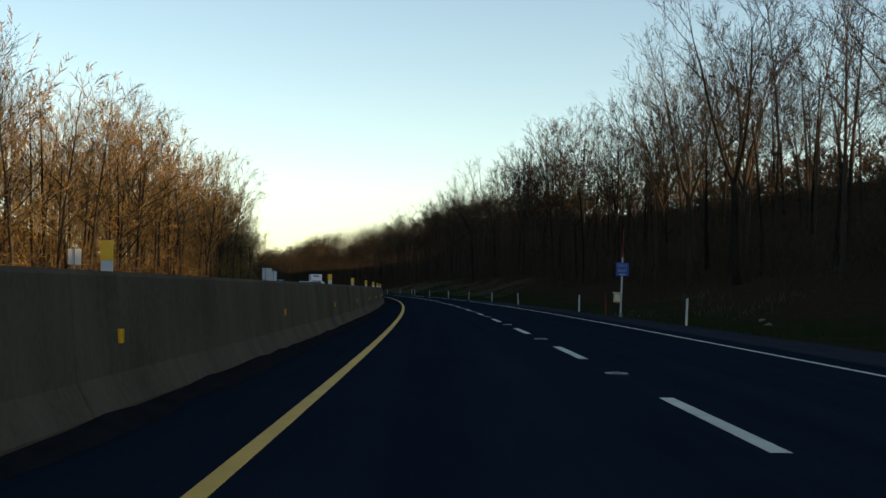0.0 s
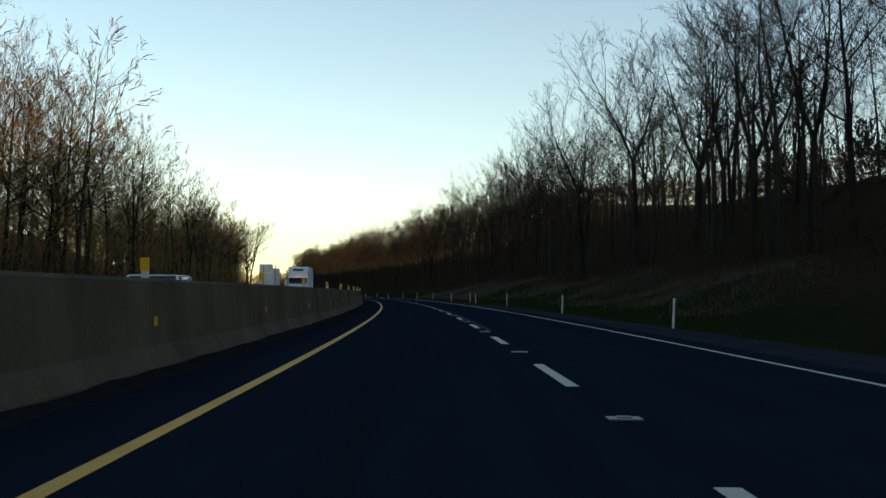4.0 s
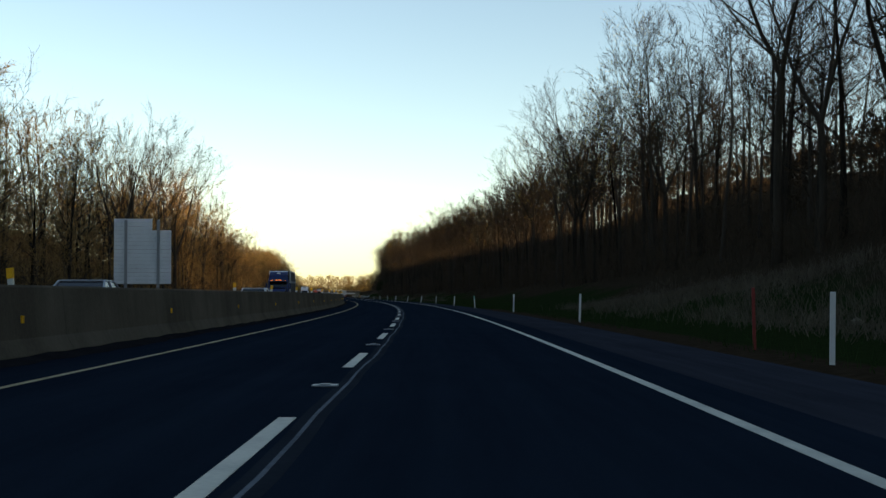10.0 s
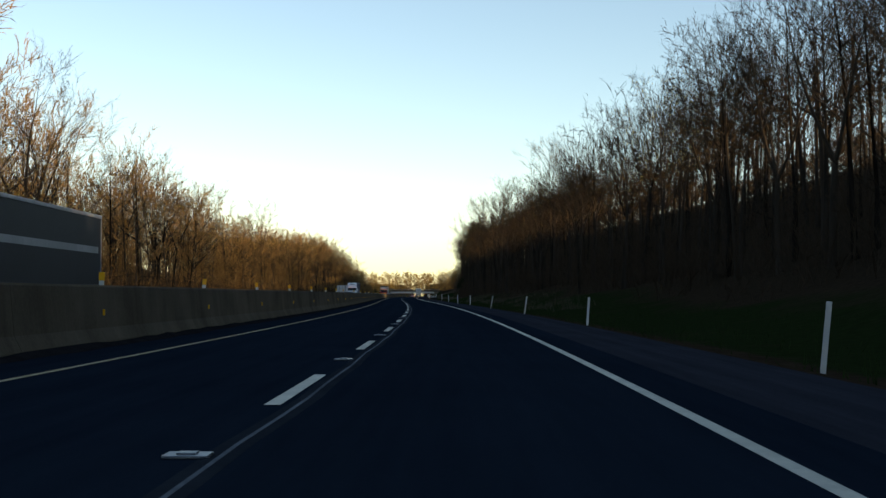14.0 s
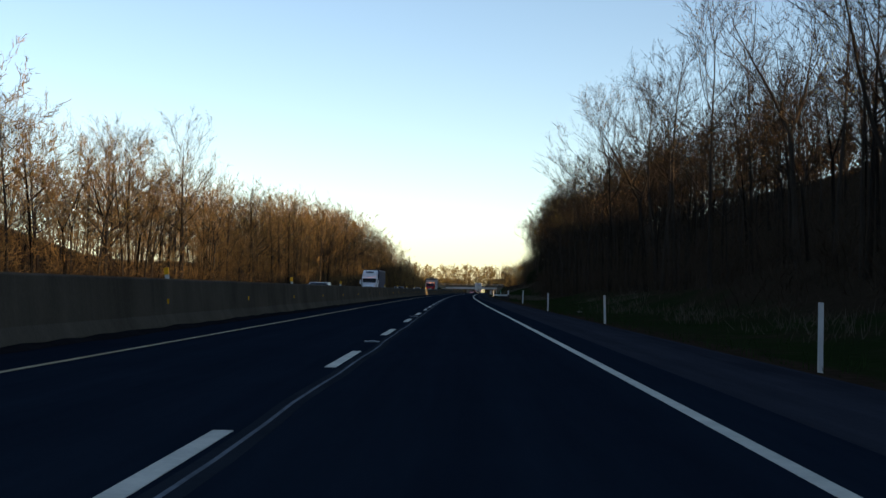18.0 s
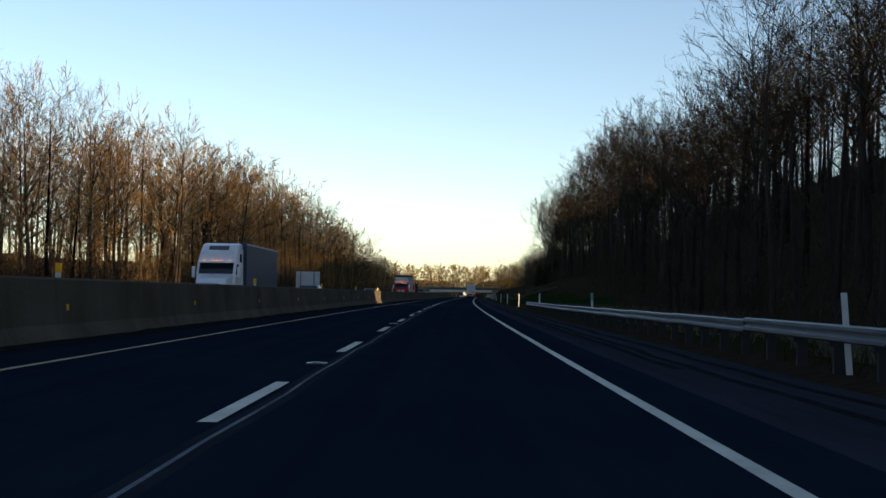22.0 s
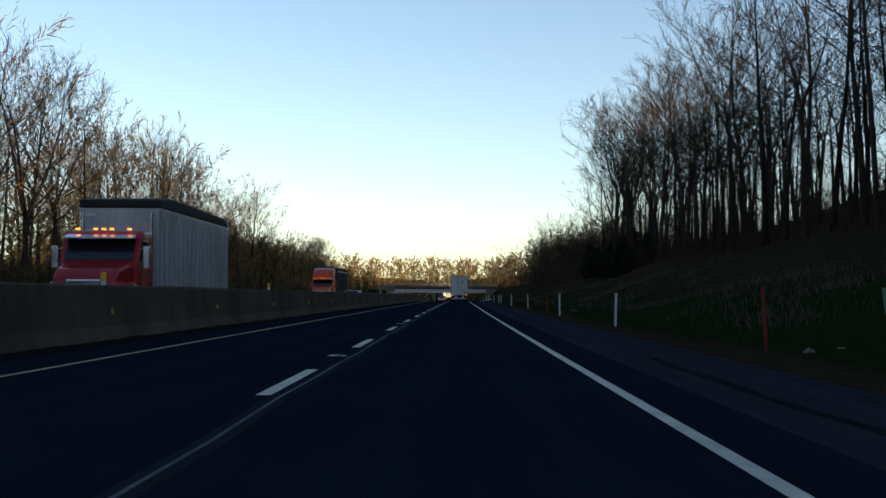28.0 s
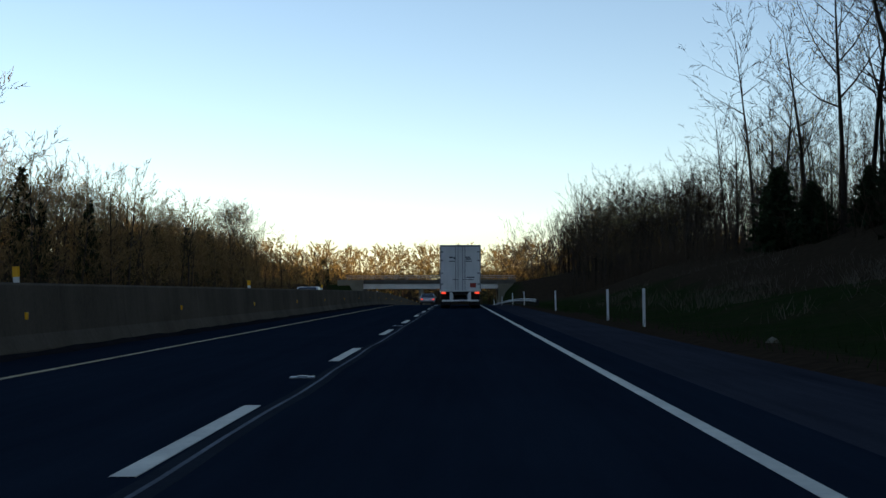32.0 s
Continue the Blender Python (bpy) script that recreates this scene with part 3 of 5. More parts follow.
def grow(seed, h, low=0.45, limbs=15, branches=6, sprigs=5, twigs=3, r0=0.2, width=0.26, rich=True, forks=1, fork_at=0.45, lean=0.025, wave=0.035, twig_r=0.0105):
    """A bare forest tree: a straight bole or a fork of leaders, limbs rising from it into a narrow dome of fine twigs, and its buds."""
    rnd = random.Random(seed)
    wood, crown, buds = Shape(), Shape(), Shape()
    sides = 7 if rich else 4
    start = Vector((rnd.gauss(0, lean), rnd.gauss(0, lean), 1))
    leaders = []
    if forks == 1:
        k = 8 if rich else 4
        pts = bent(Vector((0, 0, -0.5)), start, h * 0.86 + 0.5, k, rnd, wave, 0.03)
        rad = [max(0.015, r0 * (1 - 0.93 * (i / k) ** 1.15)) * (1.35 if i == 0 else 1) for i in range(k + 1)]
        wood.tube(pts, rad, sides)
        leaders.append((pts, rad))
    else:
        k = 4 if rich else 2
        pts = bent(Vector((0, 0, -0.5)), start, h * fork_at + 0.5, k, rnd, wave, 0.03)
        wood.tube(pts, [r0 * (1 - 0.25 * i / k) * (1.35 if i == 0 else 1) for i in range(k + 1)], sides)
        turn = rnd.uniform(0, 6.28)
        for c in range(forks):
            t = turn + c * 6.283 / forks + rnd.uniform(-0.4, 0.4)
            side = Vector((math.cos(t), math.sin(t), 0))
            k = 6 if rich else 3
            path = bent(pts[-1], UP + side * rnd.uniform(0.28, 0.5), h * (0.88 - fork_at) * rnd.uniform(0.85, 1.05), k, rnd, wave * 2, 0.05)
            rad = [max(0.015, r0 * 0.58 * (1 - 0.92 * i / k)) for i in range(k + 1)]
            wood.tube(path, rad, sides - 1 if rich else 3)
            leaders.append((path, rad))

    def spot(pts, f):
        x = min(f * (len(pts) - 1), len(pts) - 1.001)
        i = int(x)
        return pts[i].lerp(pts[i + 1], x - i), (pts[i + 1] - pts[i]).normalized(), i

    def sprig(p, d, length):
        crown.sliver(p, d, length, twig_r * 1.3, rnd)
        for c in range(twigs):
            f = 0.15 + 0.8 * (c + rnd.random()) / twigs
            td = (aside(d, rnd.uniform(0.35, 0.8), rnd) + UP * 0.12).normalized()
            tl = rnd.uniform(0.35, 0.7) * length
            q = p + d * length * f
            crown.sliver(q, td, tl, twig_r, rnd)
            if rich and c != 1:
                buds.sliver(q + td * tl * rnd.uniform(0.4, 1.0), aside(td, 0.8, rnd), rnd.uniform(0.06, 0.1), 0.03, rnd)

    def branch(p, d, length, r):
        pts = bent(p, d, length, 2, rnd, 0.12, 0.08)
        if rich:
            crown.tube(pts, [r, r * 0.6, 0.006], 3)
        else:
            crown.sliver(p, (pts[1] - p).normalized(), length * 0.7, r, rnd)
            crown.sliver(pts[1], (pts[2] - pts[1]).normalized(), length * 0.6, r * 0.7, rnd)
        for c in range(sprigs):
            q, dd, _ = spot(pts, 0.15 + 0.85 * (c + rnd.random()) / sprigs)
            sd = (aside(dd, rnd.uniform(0.35, 0.85), rnd) + UP * 0.15).normalized()
            sprig(q, sd, rnd.uniform(0.35, 0.6) * length * 0.7 + 0.3)

    def limb(p, d, length, r):
        n = 4 if rich else 2
        pts = bent(p, d, length, n, rnd, 0.09, 0.1)
        if rich:
            wood.tube(pts, [r * (1 - 0.82 * j / n) for j in range(n + 1)], 4)
        else:
            wood.spike(p, (pts[1] - p).normalized(), length * 0.7, r)
            wood.spike(pts[1], (pts[2] - pts[1]).normalized(), length * 0.5, r * 0.5)
        for c in range(branches):
            f = 0.2 + 0.8 * (c + rnd.random()) / branches
            q, dd, j = spot(pts, f)
            bd = (aside(dd, rnd.uniform(0.4, 0.85), rnd) + UP * 0.12).normalized()
            branch(q, bd, length * rnd.uniform(0.3, 0.5) * (1.2 - 0.5 * f), max(0.012, r * 0.36 * (1.1 - 0.7 * f)))

    azimuth = rnd.uniform(0, 6.28)
    for c in range(limbs):
        path, rad = leaders[c % len(leaders)]
        g = (c + rnd.random() * 0.8) / limbs
        f = low + (1 - low) * g
        if forks > 1:
            f = min(0.98, max(0.08, (f - fork_at) / (1 - fork_at)))
        q, dd, i = spot(path, f)
        azimuth += 2.4 + rnd.uniform(-0.4, 0.4)
        tilt = 1.12 - 0.5 * g + rnd.uniform(-0.12, 0.12)
        out = Vector((math.cos(azimuth), math.sin(azimuth), 0))
        shape = 0.6 + 0.6 * math.sin(math.pi * min(1.0, g * 0.8 + 0.2))
        limb(q, dd * math.cos(tilt) + out * math.sin(tilt), h * width * shape * rnd.uniform(0.75, 1.1), max(0.02, min(rad[i] * 0.5, r0 * 0.36)))
    for path, rad in leaders:
        limb(path[-2], (path[-1] - path[-2]).normalized(), h * width * 0.75, 0.02)
    return wood, crown, buds


def tree_kind(seed, bud, label, **kw):
    wood, crown, buds = grow(seed, **kw)
    th = tagged(new("tree"), label, "tree", "trees of the roadside woods")
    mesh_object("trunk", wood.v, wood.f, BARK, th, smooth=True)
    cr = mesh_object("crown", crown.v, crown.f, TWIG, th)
    # buds; their bright colour also stands in for sun on the left crowns
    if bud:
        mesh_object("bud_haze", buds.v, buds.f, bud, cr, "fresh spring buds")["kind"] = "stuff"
    return th


KINDS = [
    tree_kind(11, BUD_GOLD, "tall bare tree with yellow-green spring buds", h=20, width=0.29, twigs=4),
    tree_kind(12, None, "tall slender bare tree with a straight bole and narrow crown", h=22, low=0.5, r0=0.2, width=0.23, twigs=4),
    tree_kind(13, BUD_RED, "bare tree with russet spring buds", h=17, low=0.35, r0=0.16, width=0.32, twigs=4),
    tree_kind(14, None, "bare tree with limbs forking low in a wide vase", h=21, low=0.45, forks=3, fork_at=0.32, r0=0.26, width=0.26, limbs=18, twigs=4),
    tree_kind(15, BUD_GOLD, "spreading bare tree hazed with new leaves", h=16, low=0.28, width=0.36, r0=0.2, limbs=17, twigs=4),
    tree_kind(16, None, "thin bare young tree", h=13, low=0.35, r0=0.08, limbs=11, branches=5, width=0.2),
    tree_kind(17, BUD_RED, "wide low bare tree with reddish twigs", h=12, low=0.18, width=0.38, r0=0.13, limbs=16),
    tree_kind(18, None, "tall bare tree with a crooked trunk forking at half its height", h=23, low=0.45, lean=0.06, wave=0.06, r0=0.27, width=0.28, limbs=18, twigs=4, forks=2, fork_at=0.45),
]
KIND_H = [20, 22, 17, 21, 16, 13, 12, 23]
used = set()


def sunny(s, u):
    """The slanting clearing cut along the sun's line so the low sun reaches the barrier."""
    return u > 9 and abs(s + 0.68 * (u + 5) - 893) < 6


def plant(kind, s, u, size=1.0):
    if sunny(s, u):
        return
    z = float(land(s, u)) - 0.05
    x, y, h = at(s, u, z)
    m = pose(x, y, h, random.uniform(-2, 2), random.uniform(-2, 2), random.uniform(0, 360)) @ Matrix.Diagonal((size * random.uniform(0.92, 1.08), size * random.uniform(0.92, 1.08), size, 1))
    if kind not in used:
        used.add(kind)
        KINDS[kind].matrix_basis = m
        return
    ob = copy_thing(KINDS[kind], m)
    ob.matrix_basis = m


# how far the wood stands back from the road on the right, and its height
EDGE_S = [-60, 150, 230, 420, 560, 760, 800, 880, 930, 1000, 1080, 1180, 1330]
EDGE_U = [21, 20, 19, 20, 17.5, 15.5, 15, 16, 20, 24, 24, 23, 22]
FRONT_S = [0, 520, 570, 930, 970, 1170]
FRONT_H = [21, 21, 16, 17, 23, 23]
rt = random.Random(5)
s = 20.0
while s < 1163:
    e = float(np.interp(s, EDGE_S, EDGE_U))
    kind = rt.choice((0, 1, 1, 1, 3, 3, 7, 5, 2))
    plant(kind, s, e + rt.uniform(0, 4), float(np.interp(s, FRONT_S, FRONT_H)) * rt.uniform(0.8, 1.1) / KIND_H[kind])
    s += rt.uniform(5.6, 7.6) * (0.72 if s > 985 else 1)
while s < 1340:
    e = float(np.interp(s, EDGE_S, EDGE_U))
    plant(rt.choice((5, 2, 4)), s, e + rt.uniform(0, 9), rt.uniform(0.42, 0.6) + 0.4 * float(ease(1250, 1330, s)))
    s += rt.uniform(6, 9)
LEFT_S = [-60, 60, 160, 190, 220, 306, 352, 390, 456, 500, 522, 536, 550, 580, 605, 658, 717, 763, 800, 850, 900, 935, 1000, 1050, 1100, 1144, 1173, 1195, 1215, 1320]
LEFT_H = [15, 15, 15.5, 17.5, 20, 20, 18, 16, 15, 18.5, 18.5, 13, 13.5, 18, 19, 17.5, 17, 15, 15.5, 16, 18, 20.5, 21.5, 20.5, 18, 16.5, 14, 12.5, 12, 12.5]
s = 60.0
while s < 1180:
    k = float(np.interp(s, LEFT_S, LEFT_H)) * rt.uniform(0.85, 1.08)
    # mostly budded kinds on this side, to colour in the sunlit crowns
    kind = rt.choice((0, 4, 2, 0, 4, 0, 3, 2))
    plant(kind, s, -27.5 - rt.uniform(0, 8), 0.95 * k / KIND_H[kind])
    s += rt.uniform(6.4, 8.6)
for s_, u_, k_, h_ in ((505, -24.5, 3, 18), (516, -25.5, 3, 18), (536, -25, 1, 19), (547, -25.5, 3, 20), (557, -28, 1, 22), (569, -29.5, 3, 21), (1288, -31.5, 2, 15), (1297, -33, 6, 15), (1307, -35, 2, 16.5), (1318, -36, 6, 17), (1330, -38, 2, 18), (1340, -39, 6, 17)):
    plant(k_, s_, u_, h_ / KIND_H[k_])
for s_, u_, k_, h_ in ((1136, 24, 3, 23), (1147, 23, 7, 25), (1153, 26.5, 1, 24), (1160, 24.5, 3, 21), (1168, 24, 0, 19), (1120, 25.5, 1, 24)):
    plant(k_, s_, u_, h_ / KIND_H[k_])
plant(0, 789, -29, 20 / 20)
plant(1, 771, -30, 17 / 22)
while s < 1330:
    kind = rt.choice((2, 4, 6))
    plant(kind, s, -35 - rt.uniform(0, 9), rt.uniform(10, 14) / KIND_H[kind])
    s += rt.uniform(6, 9)


def triangles(shape):
    """A shape's corners and its faces cut into triangles, as arrays."""
    f = []
    for q in shape.f:
        f.append(q[:3])
        if len(q) == 4:
            f.append((q[0], q[2], q[3]))
    return np.array([tuple(v) for v in shape.v], np.float32), np.array(f, np.int32)


def scatter(name, shapes, places, mat, label, category):
    """Many copies of a few shapes at (place, turn, size) joined into one mesh."""
    vs, fs, base = [], [], 0
    arrays = [triangles(sh) for sh in shapes]
    for (p, turn, size), pick in places:
        v, f = arrays[pick]
        c, sn = math.cos(turn), math.sin(turn)
        r = np.stack([v[:, 0] * c - v[:, 1] * sn, v[:, 0] * sn + v[:, 1] * c, v[:, 2]], -1)
        vs.append(r * size + np.asarray(p, np.float32))
        fs.append(f + base)
        base += len(v)
    va, fa = np.concatenate(vs).astype(np.float32), np.concatenate(fs).astype(np.int32)
    me = bpy.data.meshes.new(name)
    me.vertices.add(len(va))
    me.vertices.foreach_set("co", va.ravel())
    me.loops.add(fa.size)
    me.loops.foreach_set("vertex_index", fa.ravel())
    me.polygons.add(len(fa))
    me.polygons.foreach_set("loop_start", np.arange(0, fa.size, 3, dtype=np.int32))
    me.update(calc_edges=True)
    me.materials.append(mat)
    return tagged(new(name, me), label, category, kind="stuff")


FAR_KINDS = [grow(31 + i, h=h, low=lo, limbs=10, branches=4, sprigs=4, twigs=2, r0=0.19, rich=False, width=w, forks=fk, twig_r=0.02) for i, (h, w, lo, fk) in enumerate(((18, 0.28, 0.42, 1), (16, 0.31, 0.32, 2), (19, 0.25, 0.42, 1), (11, 0.34, 0.15, 1)))]
rows = []
rf = random.Random(9)


def open_crest(s):
    """Where the bank ends in a crest with sky between the trunks."""
    return s < 215 or 400 < s < 475 or 1085 < s < 1185


def low_wood(s, u):
    """Younger, lower trees on one stretch of the bank."""
    return 1 - 0.34 * float(ease(690, 712, s) * (1 - ease(775, 800, s))) * (u > 0)


def far_tree(s, u, size):
    size *= low_wood(s, u)
    if not sunny(s, u):
        rows.append(((at(s, u, float(land(s, u)) - 0.1), rf.uniform(0, 6.28), size), rf.choice((0, 1, 2, 2, 3))))


s = 0.0
while s < 1340:
    e = float(np.interp(s, EDGE_S, EDGE_U))
    for j in range(4):
        if j > 2 and open_crest(s):
            continue
        far_tree(s + rf.uniform(0, 6), e + 1 + 8 * j + 8 * rf.random(), rf.uniform(0.85, 1.15) * (0.75 if j == 0 and 550 < s < 940 else 1) * (1 - 0.5 * float(ease(1195, 1235, s))))
    s += 5.5
for s_, u_ in [(rf.uniform(1340, 1490), rf.uniform(-80, -26)) for _ in range(55)]:
    far_tree(s_, u_, rf.uniform(0.5, 0.85))
for s_, u_ in [(rf.uniform(1325, 1480), rf.uniform(24, 60)) for _ in range(120)]:
    far_tree(s_, u_, rf.uniform(0.9, 1.25))
s = 1185.0
while s < 1420:
    e = float(np.interp(s, EDGE_S, EDGE_U))
    for j in range(3):
        far_tree(s + rf.uniform(0, 4), e + 3 + 6 * j + 6 * rf.random(), rf.uniform(0.42, 0.6) + 0.5 * float(ease(1250, 1340, s)))
    s += 4.5
s = 560.0
while s < 1172:
    e = float(np.interp(s, EDGE_S, EDGE_U))
    far_tree(s + rf.uniform(0, 4), e + 2 + 14 * rf.random(), rf.uniform(0.85, 1.1))
    far_tree(s + rf.uniform(0, 4), e + 12 + (12 if s > 1080 else 22) * rf.random(), rf.uniform(0.9, 1.15))
    s += 4.2
right_rows, rows = rows, []
THICK = [grow(51 + i, h=h, low=0.1, limbs=9, branches=4, sprigs=3, twigs=1, r0=0.1, rich=False, width=0.28, twig_r=0.022) for i, h in enumerate((17, 14, 16, 11))]


RIDGE_KINDS = [grow(81 + i, h=12, low=0.12, limbs=9, branches=4, sprigs=4, twigs=0, r0=0.2, rich=False, width=0.36, twig_r=0.15) for i in range(4)]
ridge_rows = []


def ridge_tree(s, u, size):
    if not sunny(s, u):
        ridge_rows.append(((at(s, u, float(land(s, u)) - 0.1), rf.uniform(0, 6.28), size), rf.randrange(4)))


def thick_tree(s, u, size):
    size *= low_wood(s, u)
    if not sunny(s, u):
        rows.append(((at(s, u, float(land(s, u)) - 0.1), rf.uniform(0, 6.28), size), rf.randrange(4)))


s = -40.0
while s < 1340:
    e = float(np.interp(s, EDGE_S, EDGE_U))
    for j in range(4):
        if (j > 1 or s > 1080) and open_crest(s):
            continue
        thick_tree(s + rf.uniform(0, 9), e + 2 + 11 * j + 11 * rf.random(), rf.uniform(0.75, 1.1) * (0.85 + 0.06 * j) * (1 - 0.2 * float(ease(1110, 1180, s))) * (0.6 if j == 0 else 1))
    s += 5.5
s = 1190.0
while s < 1400:
    e = float(np.interp(s, EDGE_S, EDGE_U))
    for j in range(3):
        thick_tree(s + rf.uniform(0, 4), e + 8 + 7 * j + 7 * rf.random(), rf.uniform(0.4, 0.55) + 0.45 * float(ease(1250, 1340, s)))
    s += 4.0
s = 20.0
while s < 1180:
    e = float(np.interp(s, EDGE_S, EDGE_U))
    thick_tree(s, e + 10 * rf.random(), rf.uniform(0.3, 0.5))
    thick_tree(s + 1.5, e + 4 + 22 * rf.random(), rf.uniform(0.3, 0.55))
    s += 3.4
for a, b in ((60, 220), (395, 480), (1080, 1200)):
    s = a
    while s < b:
        thick_tree(s, float(np.interp(s, HILL_S, TOE_U)) + 21 + 9 * rf.random(), rf.uniform(0.22, 0.36))
        s += 2.2
s = -100.0
while s < 1300:
    for j in range(2):
        ridge_tree(s + rf.uniform(0, 5), 160 + 32 * j + 32 * rf.random(), rf.uniform(0.9, 1.4))
    s += 4.0
for a, b, lo, hi, count in ((195, 340, 34, 80, 330), (425, 500, 26, 48, 110), (750, 900, 36, 80, 260)):
    for _ in range(count):
        ridge_tree(rf.uniform(a, b), rf.uniform(lo, hi), rf.uniform(0.28, 0.55))
for s_, u_ in [(rf.uniform(120, 560), rf.uniform(165, 235)) for _ in range(330)]:
    ridge_tree(s_, u_, rf.uniform(0.45, 0.95))
for s_, u_ in [(rf.uniform(1386, 1490), rf.uniform(15, 52)) for _ in range(130)]:
    thick_tree(s_, u_, rf.uniform(0.95, 1.3))
for s_, u_ in [(rf.uniform(1300, 1386), rf.uniform(24, 52)) for _ in range(60)]:
    thick_tree(s_, u_, rf.uniform(0.6, 0.85))
scatter("ridge_woods", [k[1] for k in RIDGE_KINDS], ridge_rows, TWIG, "bare woods along the crest of the added shading ridge", "woods")
s = 0.0
while s < 1300:
    thick_tree(s + rf.uniform(0, 4), 56 + 24 * rf.random(), rf.uniform(0.9, 1.25))
    if 480 < s < 1075:
        for j in range(3):
            thick_tree(s + rf.uniform(0, 4), float(np.interp(s, EDGE_S, EDGE_U)) + 5 + 12 * j + 12 * rf.random(), rf.uniform(0.8, 1.2))
    s += 4.2
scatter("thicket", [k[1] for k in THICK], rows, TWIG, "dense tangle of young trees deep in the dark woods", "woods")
rows = []
s = 30.0
while s < 1340:
    k = float(np.interp(s, LEFT_S, LEFT_H))
    for j in range(4):
        u = -29 - 8 * j - 8 * rf.random()
        thick_tree(s + rf.uniform(0, 9), u, min(1.1, max(0.4, (0.85 * k - float(land(s, u))) / 16)) * rf.uniform(0.8, 1.1))
    s += 5.0
young_rows = []
s = 60.0
while s < 1330:
    u = -26 - 5 * rf.random()
    young_rows.append(((at(s, u, float(land(s, u)) - 0.1), rf.uniform(0, 6.28), rf.uniform(0.6, 1.0)), rf.randrange(3)))
    u -= 3 + 7 * rf.random()
    young_rows.append(((at(s + 1.2, u, float(land(s, u)) - 0.1), rf.uniform(0, 6.28), rf.uniform(1.0, 1.6)), rf.randrange(3)))
    s += 3.6
YOUNG = [grow(91 + i, h=8, low=0.06, limbs=12, branches=4, sprigs=4, twigs=1, r0=0.06, rich=False, width=0.3, twig_r=0.018) for i in range(3)]
scatter("left_understorey", [k[1] for k in YOUNG], young_rows, SUNLIT_TWIG, "dense saplings and brush in sunlit tan under the far roadside trees", "undergrowth")
scatter("left_thicket", [k[1] for k in THICK], rows, SUNLIT_TWIG, "dense tangle of young trees in sunlit tan beyond the far carriageway", "woods")
rows = right_rows
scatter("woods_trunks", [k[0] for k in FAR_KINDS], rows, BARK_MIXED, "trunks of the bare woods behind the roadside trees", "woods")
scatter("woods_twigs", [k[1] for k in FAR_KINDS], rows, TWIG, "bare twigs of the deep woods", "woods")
rows = []
s = 40.0
while s < 1340:
    k = float(np.interp(s, LEFT_S, LEFT_H))
    for j in range(5):
        u = -27 - 5 * j - 5 * rf.random()
        far_tree(s + rf.uniform(0, 6), u, max(0.5, (k - float(land(s, u))) / 17) * rf.uniform(0.78, 1.05))
    s += 5.5
s = 1185.0
while s < 1360:
    for j in range(3):
        far_tree(s + rf.uniform(0, 4), -34 - 8 * j - 8 * rf.random(), rf.uniform(0.65, 0.9))
    s += 5.0
LEFT_KINDS = [grow(131 + i, h=h, low=lo, limbs=11, branches=4, sprigs=4, twigs=2, r0=0.17, rich=False, width=w, forks=fk, twig_r=0.029) for i, (h, w, lo, fk) in enumerate(((18, 0.28, 0.32, 1), (16, 0.3, 0.25, 2), (19, 0.25, 0.35, 1), (11, 0.34, 0.1, 1)))]
scatter("left_wood_trunks", [k[0] for k in LEFT_KINDS], rows, BARK_MIXED, "trunks of the bare woods beyond the far carriageway", "woods")
scatter("left_wood_twigs", [k[1] for k in LEFT_KINDS], rows, SUNLIT_TWIG, "budding twigs in sunlit tan of the woods beyond the far carriageway", "woods")
rows = []
HILL_KINDS = [grow(41 + i, h=11, low=0.2, limbs=8, branches=4, sprigs=4, twigs=1, r0=0.16, rich=False, width=0.36, twig_r=0.1) for i in range(4)]
for _ in range(300):
    far_tree(1485 + 40 * rf.random(), rf.uniform(-180, 90), rf.uniform(0.8, 1.15))
for _ in range(420):
    far_tree(1510 + 120 * rf.random(), rf.uniform(-190, 100), rf.uniform(0.9, 1.3))
for _ in range(150):
    far_tree(rf.uniform(1395, 1500), rf.choice((-1, 1)) * rf.uniform(24, 75), rf.uniform(0.5, 0.8))
for _ in range(60):
    far_tree(rf.uniform(1352, 1394), rf.uniform(-70, -24), rf.uniform(0.4, 0.65))
rows = [(w, k % 4) for w, k in rows]
scatter("hill_wood_trunks", [k[0] for k in HILL_KINDS], rows, BARK_MIXED, "trunks of the woods on the hill beyond the overpass", "woods")
scatter("hill_wood_crowns", [k[1] for k in HILL_KINDS], rows, HILL_SUNLIT, "budding crowns in sunlit gold on the hill beyond the overpass", "woods")
# leafless undergrowth along the wood's edge
SHRUBS = []
for i in range(5):
    sh, rnd = Shape(), random.Random(60 + i)
    for _ in range(16):
        d = Vector((rnd.gauss(0, 0.35), rnd.gauss(0, 0.35), 1)).normalized()
        p = Vector((rnd.gauss(0, 0.8), rnd.gauss(0, 0.8), -0.2))
        ln = rnd.uniform(1.5, 3.2)
        sh.sliver(p, d, ln, 0.018, rnd)
        for _ in range(6):
            q = p + d * ln * rnd.uniform(0.25, 0.95)
            sh.sliver(q, aside(d, rnd.uniform(0.25, 0.8), rnd), rnd.uniform(0.4, 1.0), 0.014, rnd)
    SHRUBS.append(sh)
rows = []
s = 20.0
